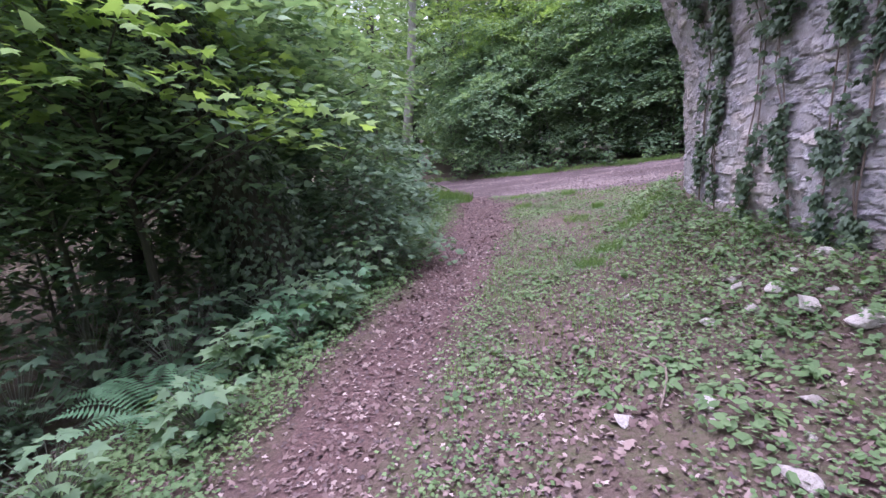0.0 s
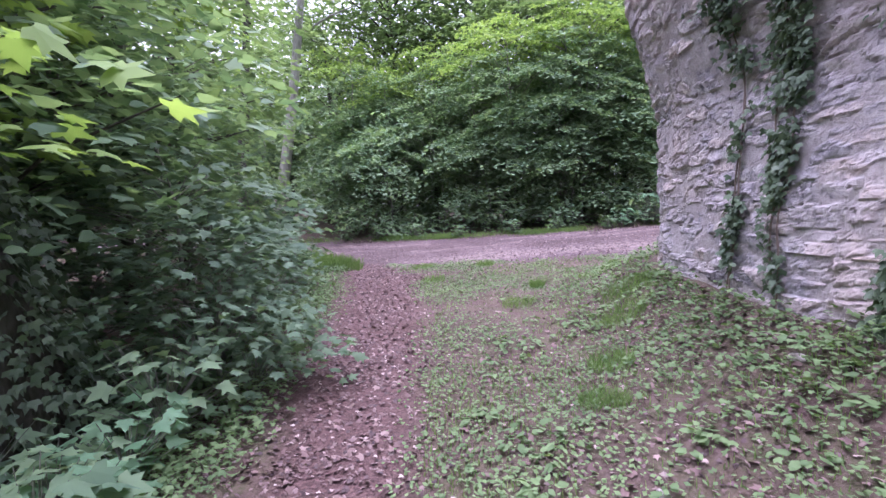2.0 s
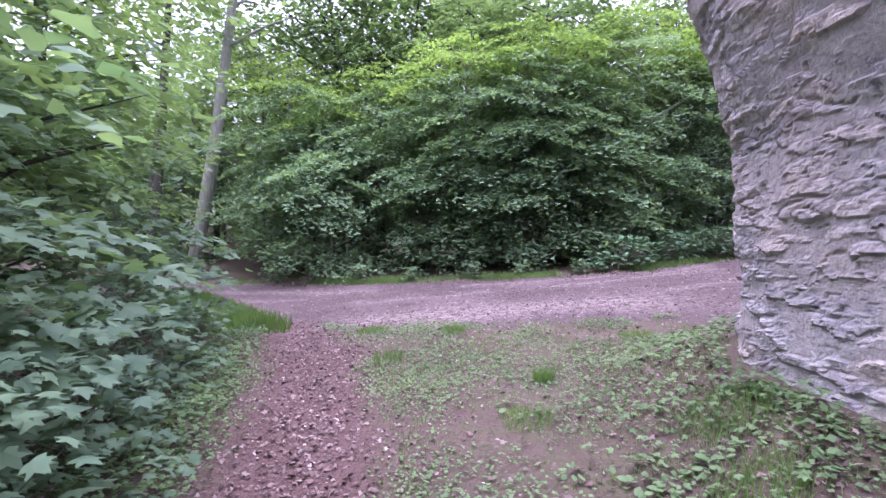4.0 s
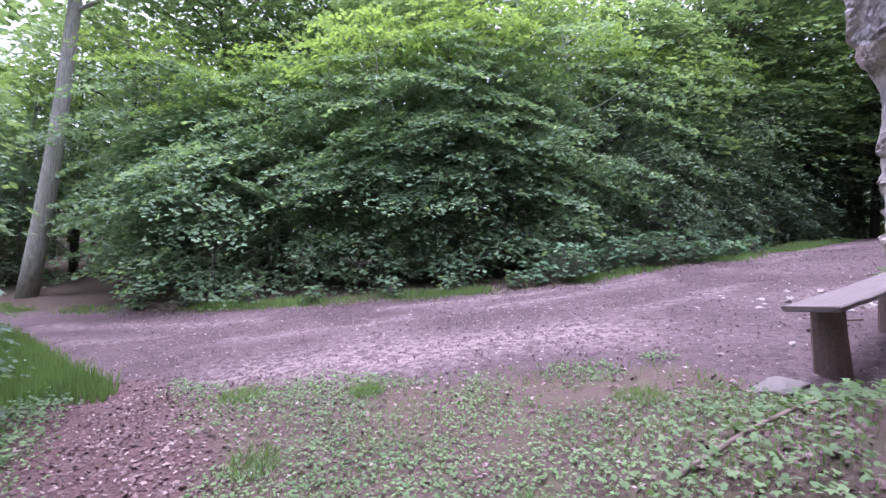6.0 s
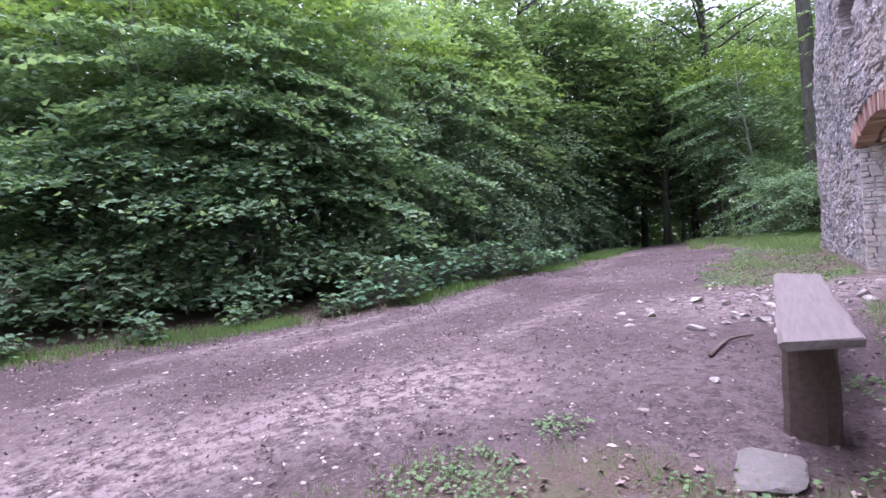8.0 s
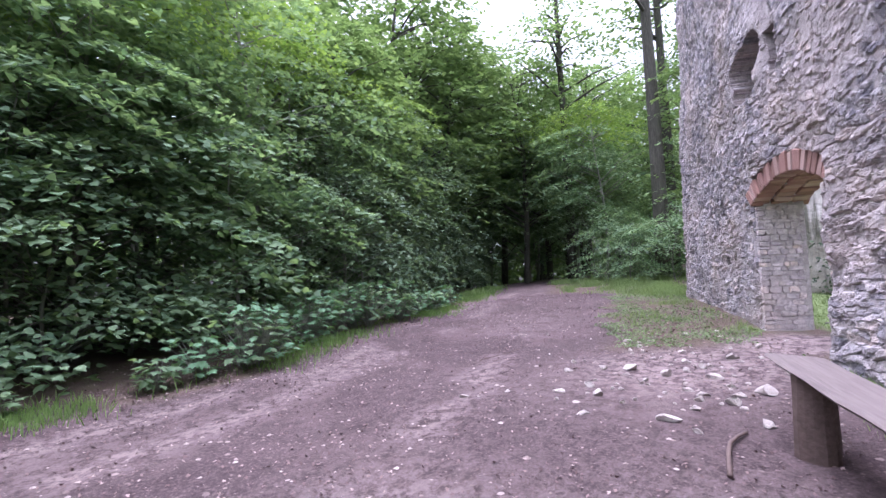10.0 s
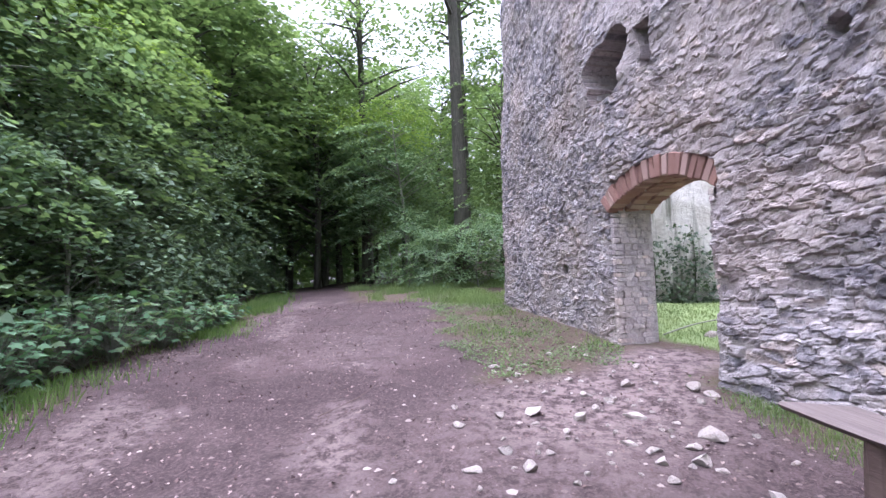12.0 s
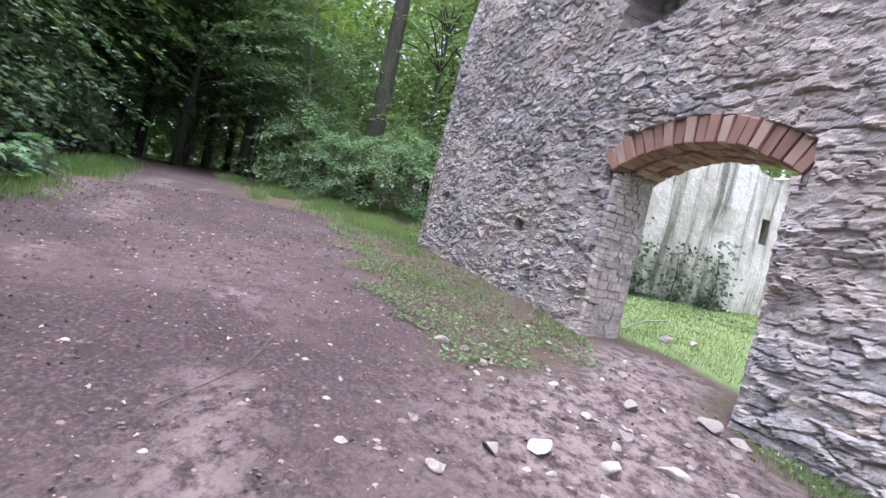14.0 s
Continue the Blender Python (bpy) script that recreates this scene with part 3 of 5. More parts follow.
    keep = ~((um[None] > U_R) & (um[None] < U_L) & (zm[:, None] < arch_z(um)[None] + 0.05))
    foot, _ = on_wall(um)
    keep &= zm[:, None] > ground_z(foot[:, 0], foot[:, 1])[None] - 0.3
    tone = np.stack([np.where(west, 0.3, 0.0) + np.where(west, 0.7, 1.0) * fract_hash(num % 9973, num % 7919, 4), mortar, 0 * u, 0 * u + 1], -1).reshape(-1, 4)
    jj, ii = np.nonzero(keep)
    a = jj * nu + ii
    quads = np.stack([a + 1, a, a + nu, a + nu + 1], 1)
    flat = num.ravel()
    whole = (flat[quads] == flat[quads[:, :1]]).all(1) & (mortar.ravel()[quads].max(1) < 0.5)
    uq, zq = us[ii], zs[jj]
    whole &= (zq < 3.4) & (np.abs(uq - U_C) < 2.3) & (np.abs(uq - U_C) > HALF + 0.12)
    single = []
    ids, inv, count = np.unique(flat[a[whole]], return_inverse=True, return_counts=True)
    mid_z = np.bincount(inv, zq[whole]) / count
    rank = np.argsort(mid_z + 10.0 * (count < 12))[:300]
    lookup = {int(k): n for n, k in enumerate(rank)}
    where = np.nonzero(whole)[0]
    taken = np.zeros(len(quads), bool)
    groups = [[] for _ in rank]
    for q, k in zip(where, inv):
        n = lookup.get(int(k))
        if n is not None:
            groups[n].append(q)
            taken[q] = True
    for g in groups:
        if g:
            single.append(quads[g])
    rest = quads[~taken]
    me = fast_mesh("stonework", verts, rest.ravel(), np.full(len(rest), 4), MAT_STONE)
    at = me.color_attributes.new("tone", "FLOAT_COLOR", "POINT")
    at.data.foreach_set("color", tone.astype(np.float32).ravel())
    ob = part("stonework", me, WALL_OB, "rough grey-violet rubble stones bedded in mortar")
    ob["kind"] = "stuff"
    return verts, tone, single


STONE_VERTS, STONE_TONE, SINGLE_STONES = make_wall_stones()


def make_door_surround():
    """Brick arch and stone jambs."""
    rng = np.random.default_rng(5)
    r = (HALF**2 + RISE**2) / (2 * RISE)
    zc = SPRING + RISE - r
    spread = math.asin(min(1, HALF / r))
    p0, n0 = on_wall(np.array(U_C))
    t0 = np.array([n0[1], -n0[0]])
    rows = 19
    shared = []
    for k in range(4):
        bm = bmesh.new()
        bmesh.ops.create_cube(bm, size=1.0)
        for v in bm.verts:
            v.co.x *= 0.98 + (0.1 if v.co.z > 0 else -0.02)
            v.co += Vector(rng.uniform(-0.035, 0.035, 3))
        bmesh.ops.bevel(bm, geom=list(bm.edges), offset=0.05, segments=1, affect="EDGES")
        me = bpy.data.meshes.new("brick")
        bm.to_mesh(me)
        bm.free()
        me.materials.append(MAT_BRICK)
        shared.append(me)
    for ring in range(rows):
        a = -spread * 1.04 + 2.08 * spread * (ring + 0.5) / rows
        wid = 2.08 * spread * (r + 0.13) / rows * 0.87
        for deep in range(3):
            ob = part("brick", shared[(ring * 3 + deep) % 4], WALL_OB)
            du, dz = math.sin(a) * (r + 0.135), math.cos(a) * (r + 0.135)
            q = p0 - t0 * du + n0 * (0.02 - 0.24 * deep - 0.1 + rng.uniform(-0.012, 0.012))
            ob.matrix_basis = Matrix.Translation((q[0], q[1], zc + dz)) @ Matrix.Rotation(math.atan2(n0[1], n0[0]) + math.pi / 2, 4, "Z") @ Matrix.Rotation(a + rng.normal(0, 0.03), 4, "Y") @ Matrix.Diagonal((wid * rng.uniform(0.9, 1.08), 0.225, 0.245 + rng.uniform(-0.02, 0.02), 1))
    verts, faces = [], []
    pieces = []
    for side, u in ((1, U_L), (-1, U_R)):
        p, nn = on_wall(np.array(u))
        tt = np.array([nn[1], -nn[0]]) * -side
        z = 1.0
        while z < SPRING - 0.02:
            h = rng.uniform(0.04, 0.095)
            depth = 0.04 - max(0.0, float(face_off(np.array(u), np.array(z))) - 0.02)
            while depth < THICK - 0.05:
                w = min(rng.uniform(0.06, 0.2), THICK - depth)
                v, f = stone_block(w, h * rng.uniform(0.96, 1.12), rng.uniform(0.0, 0.02), rng)
                q = p - nn * (depth + w / 2 - 0.04)
                ang = math.atan2(tt[1], tt[0]) + math.pi / 2
                c, s = math.cos(ang), math.sin(ang)
                v = np.stack([v[:, 0] * c - v[:, 1] * s + q[0], v[:, 0] * s + v[:, 1] * c + q[1], v[:, 2] + z + h / 2], 1)
                pieces.append((v, f))
                depth += w + 0.002
            z += h + 0.001
    v, f = join(pieces)
    ob = part("jamb_stones", mesh_from("jamb_stones", v, f, MAT_JAMB), WALL_OB, "pale squared stones lining the doorway")
    ob["kind"] = "stuff"


make_door_surround()


def make_yard_walls():
    rng = np.random.default_rng(9)
    runs = {"wall_east": ([(13.0, 7.2), (12.7, 5.2), (13.2, 3.0), (13.9, 1.5), (14.8, 0.3)], 4.2), "wall_south": ([(14.6, 0.4), (13.0, -1.8), (9.0, -4.4), (5.0, -3.9)], 4.4)}
    for name, (pts, high) in runs.items():
        q, w = spline(pts, 0.25)
        t = np.gradient(q, axis=0)
        t /= np.linalg.norm(t, axis=1)[:, None]
        nrm = np.stack([-t[:, 1], t[:, 0]], 1)
        zs = np.r_[np.arange(0.5, high + 1.6, 0.25)]
        verts, faces = [], []
        nu, nz = len(q), len(zs)
        hole_i, hole_j = int(np.argmin(np.hypot(q[:, 0] - 13.45, q[:, 1] - 2.2))), (11, 12)
        for side in (0, 1):
            for z in zs:
                for i in range(nu):
                    top = high + 1.3 - 0.21 * w[i] + 0.5 * vnoise(w[i], 0, 0.9, 3) + (0.8 if name == "wall_east" and w[i] < 3 else 0)
                    off = (0.9 if side else 0) * (1 if name == "wall_east" else -1) + 0.12 * (vnoise(w[i], z, 0.6, 12) - 0.5)
                    verts.append((*(q[i] + nrm[i] * off), min(z, top)))
        n0 = nu * nz
        for j in range(nz - 1):
            for i in range(nu - 1):
                a = j * nu + i
                if name == "wall_east" and i == hole_i and j in hole_j:
                    for b, c in ((a, a + nu), (a + nu + 1, a + 1)) + (((a + 1, a),) if j == hole_j[0] else ((a + nu, a + nu + 1),)):
                        faces.append((b, c, n0 + c, n0 + b))
                    continue
                faces.append((a, a + 1, a + nu + 1, a + nu))
                faces.append((n0 + a + 1, n0 + a, n0 + a + nu, n0 + a + nu + 1))
        for i in range(nu - 1):
            a = (nz - 1) * nu + i
            faces.append((a, a + 1, n0 + a + 1, n0 + a))
        for i in (0, nu - 1):
            for j in range(nz - 1):
                a = j * nu + i
                faces.append((a, a + nu, n0 + a + nu, n0 + a))
        tagged(new(name, mesh_from(name, verts, faces, MAT_YARD if name == "wall_east" else MAT_CORE)), "pale streaked ruined wall closing the grassy courtyard" if name == "wall_east" else "grey rubble wall closing the grassy courtyard", "wall", kind="structure")


make_yard_walls()


# ---- bench ----
def make_bench():
    root = tagged(new("bench"), "rustic bench, weathered grey plank on two dark log legs", "bench")
    a, c = Vector((3.18, 4.81, 1.32)), Vector((5.42, 5.88, 1.52))
    d = (c - a)
    length = d.length
    x = d.normalized()
    y = Vector((0, 0, 1)).cross(x).normalized()
    m = Matrix((x, y, x.cross(y))).transposed().to_4x4()
    m.translation = a
    root.matrix_basis = m
    rng = random.Random(4)
    bm = bmesh.new()
    rings = []
    for i in range(13):
        s = length * i / 12
        skew = 0.08 * (1 - i / 6)
        w1, w2 = 0.155 + rng.uniform(-0.008, 0.008), 0.165 + rng.uniform(-0.008, 0.008)
        sag = -0.012 * math.sin(math.pi * i / 12)
        rings.append([bm.verts.new((s + k * skew * (1 if i in (0, 12) else 0.2), yy, zz + sag)) for k, yy, zz in ((1, -w1, -0.042), (1, -w1 - 0.004, -0.008), (1, -w1 + 0.008, 0.0), (-1, w2 - 0.02, 0.0), (-1, w2, -0.012), (-1, w2 - 0.03, -0.042))])
    for p, q in zip(rings, rings[1:]):
        for k in range(6):
            bm.faces.new((p[k], p[(k + 1) % 6], q[(k + 1) % 6], q[k]))
    bm.faces.new(rings[0])
    bm.faces.new(rings[-1][::-1])
    bmesh.ops.recalc_face_normals(bm, faces=bm.faces)
    part_bm("seat", bm, MAT_SEAT, root, "weathered grey-brown plank seat")
    for s, lean, hgt in ((0.42, 0.09, 0.70), (length - 0.40, -0.03, 0.68)):
        bm = bmesh.new()
        levels = []
        for j in range(6):
            k = j / 5
            ring = []
            for q in range(14):
                t = 2 * math.pi * q / 14
                rad = 1 + 0.07 * math.sin(3 * t + s * 5) + rng.uniform(-0.04, 0.04)
                ring.append(bm.verts.new((s + lean * k + 0.10 * rad * math.cos(t) * (1 + 0.02 * k), 0.03 + 0.112 * rad * math.sin(t) * (1 + 0.12 * k), -0.043 - hgt * k)))
            levels.append(ring)
        for p, q in zip(levels, levels[1:]):
            for k in range(14):
                bm.faces.new((p[k], p[(k + 1) % 14], q[(k + 1) % 14], q[k]))
        bm.faces.new(levels[0])
        bm.faces.new(levels[-1][::-1])
        bmesh.ops.recalc_face_normals(bm, faces=bm.faces)
        part_bm("leg", bm, MAT_LOG, root, "dark split-log leg")


make_bench()


# ---- loose stones and sticks ----
def rock_mesh(seed, flat):
    rng = random.Random(seed)
    bm = bmesh.new()
    bmesh.ops.create_icosphere(bm, subdivisions=3, radius=0.5)
    depth = [rng.uniform(0.17, 0.33) for _ in range(15)]
    cuts = [Vector((rng.uniform(-1, 1), rng.uniform(-1, 1), rng.uniform(-1, 1))).normalized() for _ in range(15)]
    for v in bm.verts:
        for c, far in zip(cuts, depth):
            over = v.co.dot(c) - far
            if over > 0:
                v.co -= c * over * 1.0
        v.co *= 1 + 0.06 * (noise.noise(v.co * 3 + Vector((seed, 0, 0))))
        v.co.z *= flat
    me = bpy.data.meshes.new("rock")
    bm.to_mesh(me)
    bm.free()
    me.materials.append(MAT_ROCK)
    return me


ROCKS = [rock_mesh(k, 0.45 + 0.1 * (k % 3)) for k in range(6)]


def put_rock(x, y, size, k, turn, label="pale limestone rock lying on the earth", group="loose stones"):
    ob = new("rock", ROCKS[k % 6])
    ob.matrix_basis = pose(x, y, float(ground(x, y)) + size * 0.07, 0, 0, turn) @ Matrix.Diagonal((size, size * 0.75, size, 1))
    tagged(ob, label, "stone", group)


for k, (x, y, s) in enumerate([(7.36, 6.1, 0.28), (7.16, 5.98, 0.26), (9.58, 5.4, 0.26), (9.8, 4.98, 0.28), (6.22, 6.2, 0.28), (5.82, 6.36, 0.2), (5.2, 6.66, 0.22), (5.53, 6.58, 0.15),
                               (6.43, 7.1, 0.22), (6.58, 6.69, 0.24), (6.46, 7.47, 0.22), (6.88, 6.84, 0.16), (7.59, 7.97, 0.12), (7.68, 7.82, 0.14), (2.55, -1.2, 0.24), (2.75, -1.5, 0.3), (1.56, -2.2, 0.17),
                               (1.92, -2.05, 0.17), (2.19, -2.54, 0.2), (2.38, -2.01, 0.18), (2.45, -0.93, 0.2), (2.08, 0.45, 0.16), (1.2, -0.27, 0.12), (1.5, -0.4, 0.12), (4.0, 5.8, 0.14)]):
    put_rock(x, y, s, k, k * 47)
for k in range(26):
    put_rock(random.uniform(1.9, 3.3), random.uniform(-2.7, -0.5), random.uniform(0.06, 0.2), k, k * 71)
for k in range(110):
    put_rock(random.gauss(6.5, 0.85), random.gauss(7.05, 0.6), random.uniform(0.04, 0.09) + 0.12 * random.random() ** 3, k, k * 53)
slab = new("slab", ROCKS[0].copy())
slab.data.materials[0] = make_rock("earthy_stone", 0.34)
slab.matrix_basis = pose(3.36, 5.22, float(ground(3.36, 5.22)) - 0.05, 0, 0, 30) @ Matrix.Diagonal((0.95, 0.8, 0.30, 1))
tagged(slab, "flat pale stone slab sunk in earth beside the bench leg", "stone")


def stick(name, pts, r0, r1, label, mat=MAT_TWIG):
    p = [(x, y, float(ground(x, y)) + h) for x, y, h in pts]
    q, _ = spline(p, 0.12)
    v, f = tube(q, np.linspace(r0, r1, len(q)), 7)
    tagged(new(name, mesh_from(name, v, f, mat, True)), label, "branch")


stick("fallen_branch", [(1.62, 4.04, 0.03), (2.1, 4.12, 0.05), (2.55, 4.14, 0.05), (3.0, 4.16, 0.06)], 0.017, 0.008, "long bare fallen branch lying on the grass")
stick("fallen_stick", [(4.5, 6.12, 0.02), (4.9, 6.2, 0.03), (5.2, 6.16, 0.02)], 0.017, 0.011, "short dark stick lying on bare earth", MAT_LOG)
stick("fallen_twig", [(1.55, -1.4, 0.02), (1.75, -1.7, 0.05), (1.72, -2.1, 0.02)], 0.009, 0.005, "thin crooked twig lying among dead leaves")
stick("fallen_twig", [(6.0, 9.15, 0.02), (6.5, 9.0, 0.03), (7.0, 9.05, 0.02)], 0.004, 0.002, "thin crooked twig lying on the dirt road", MAT_LOG)
stick("fallen_pole", [(9.5, 6.0, 0.05), (10.1, 5.5, 0.1), (10.7, 4.9, 0.06)], 0.012, 0.009, "pale thin pole lying in the courtyard grass", MAT_BARK_PALE)


# ---- leaves and plants ----
MAPLE = np.array([(0, 0), (0.24, -0.07), (0.5, 0.06), (0.31, 0.24), (0.56, 0.52), (0.22, 0.50), (0, 1.0), (-0.22, 0.50), (-0.56, 0.52), (-0.31, 0.24), (-0.5, 0.06), (-0.24, -0.07)])
THREE = np.array([(0, 0), (0.32, -0.04), (0.52, 0.42), (0.2, 0.46), (0, 1.0), (-0.2, 0.46), (-0.52, 0.42), (-0.32, -0.04)])
OVAL = np.array([(0, 0), (0.3, 0.3), (0.22, 0.7), (0, 1.0), (-0.22, 0.7), (-0.3, 0.3)])
FAN = np.array([(0, 0), (0.44, 0.06), (0.47, 0.42), (0.16, 0.66), (0, 1.0), (-0.16, 0.66), (-0.47, 0.42), (-0.44, 0.06)])
RHOMB = np.array([(0, 0), (0.33, 0.45), (0, 1.0), (-0.33, 0.45)])


def leaves(name, pos, out, size, shape, mat, tilt=0.35, droop=0.25, rng=RNG):
    """One mesh of leaves. pos (n,3); out: the plan direction that each points to, in radians."""
    n, k = len(pos), len(shape)
    d = np.stack([np.cos(out), np.sin(out), -droop + rng.normal(0, 0.25, n)], 1)
    d /= np.linalg.norm(d, axis=1)[:, None]
    up = np.stack([rng.normal(0, tilt, n), rng.normal(0, tilt, n), np.ones(n)], 1)
    side = np.cross(d, up)
    side /= np.linalg.norm(side, axis=1)[:, None]
    nrm = np.cross(side, d)
    s = np.broadcast_to(size, n) * rng.uniform(0.7, 1.25, n)
    fold = 0.18 * np.abs(shape[:, 0]) + 0.12 * (shape[:, 1] - 0.4) ** 2
    v = pos[:, None] + s[:, None, None] * (shape[None, :, 0, None] * side[:, None] + shape[None, :, 1, None] * d[:, None] - fold[None, :, None] * nrm[:, None])
    loops = np.arange(n * k)
    return fast_mesh(name, v.reshape(-1, 3), loops, np.full(n, k), mat)


def sprays(centres, outs, radius, count, rng, thin=0.06, fall=0.28):
    """Leaf places in flat layered sprays round the given centres."""
    n = len(centres)
    r = radius * np.sqrt(rng.random((n, count)))
    t = rng.uniform(0, 2 * math.pi, (n, count))
    ca, sa = np.cos(outs)[:, None], np.sin(outs)[:, None]
    lx, ly = r * np.cos(t) * 1.35, r * np.sin(t)
    p = np.stack([centres[:, 0, None] + lx * ca - ly * sa, centres[:, 1, None] + lx * sa + ly * ca, centres[:, 2, None] - fall * lx - 0.25 * fall * lx * np.abs(lx) / radius + rng.normal(0, thin, (n, count))], -1)
    o = outs[:, None] + rng.normal(0, 0.8, (n, count))
    return p.reshape(-1, 3), o.ravel()


def make_tree(name, height, crown, base, n_sprays, per, size, shape, mat, bark, seed, label, radius=0.07, spray=0.42, bend=0.3, young=0.0, category="tree", shell=0.55, fall=0.28, droop=0.25):
    """A tree at the origin: trunk with limbs, crown of layered leaf sprays."""
    rng = np.random.default_rng(seed)
    root = tagged(new(name), label, category)
    k = np.linspace(0, 1, 9)
    bx, by = rng.normal(0, bend, 2), rng.normal(0, bend, 2)
    line = np.stack([bx[0] * k**2 + 0.12 * np.sin(5 * k + bx[1]), by[0] * k**2 + 0.12 * np.sin(4 * k + by[1]), -0.25 + (height * 0.93 + 0.25) * k], 1)
    parts = [tube(line, radius * (1.25 - 1.1 * k) + 0.006, 8)]
    ph = rng.uniform(0, 1, n_sprays) ** 0.85
    hz = base + (height - base) * ph
    prof = crown * np.sqrt(np.clip(1 - ((ph - 0.38) / 0.66) ** 2, 0.05, 1))
    ang = rng.uniform(0, 2 * math.pi, n_sprays)
    rad = prof * (shell + (1.05 - shell) * rng.random(n_sprays) ** 0.5)
    rad = rad * (0.72 + 0.55 * vnoise(ang * 1.6 + seed, hz * 1.3, 1.0, seed % 13))
    ax = np.stack([np.interp(hz, line[:, 2], line[:, j]) for j in (0, 1)], 1)
    cen = np.stack([ax[:, 0] + rad * np.cos(ang), ax[:, 1] + rad * np.sin(ang), hz], 1)
    for i in range(0, n_sprays, max(1, n_sprays // 26)):
        zb = max(0.15, hz[i] - 0.45 * rad[i])
        b = np.array([np.interp(zb, line[:, 2], line[:, 0]), np.interp(zb, line[:, 2], line[:, 1]), zb])
        mid = (b + cen[i]) / 2 + (0, 0, 0.08 * rad[i])
        parts.append(tube([b, mid, cen[i]], [radius * 0.32, radius * 0.22, 0.006], 5, False))
    part("trunk", mesh_from("trunk", *parts[0], bark, True), root)
    part("branching", mesh_from("branching", *join(parts[1:]), bark, True), root)["kind"] = "stuff"
    p, o = sprays(cen, ang, spray, per, rng, 0.04, fall)
    # young is the crown's top share, coloured brighter as if lit from above.
    if young > 0:
        pick = np.repeat(ph > 1 - young, per)
        part("young_growth", leaves("young_growth", p[pick], o[pick], size, shape, MAT_LIT_LEAF, 0.35, droop, rng), root, "top leaves coloured bright yellow-green as if lit through")["kind"] = "stuff"
        p, o = p[~pick], o[~pick]
    part("crown", leaves("crown", p, o, size, shape, mat, 0.35, droop, rng), root)["kind"] = "stuff"
    return root


def place(ob, x, y, turn, s=1.0, sz=None):
    return copy_thing(ob, pose(x, y, float(ground_z(x, y)) - 0.05, 0, 0, turn) @ Matrix.Diagonal((s, s, sz or s, 1)))


def settle(ob, x, y, turn, s=1.0):
    ob.matrix_basis = pose(x, y, float(ground_z(x, y)) - 0.05, 0, 0, turn) @ Matrix.Diagonal((s, s, s, 1))


def line_points(pts, off, step, rng, jit=0.4):
    """Places along a plan line, moved to its left by off."""
    q, w = spline(pts, step)
    t = np.gradient(q, axis=0)
    t /= np.linalg.norm(t, axis=1)[:, None]
    return q + np.stack([-t[:, 1], t[:, 0]], 1) * off + rng.normal(0, jit, q.shape)


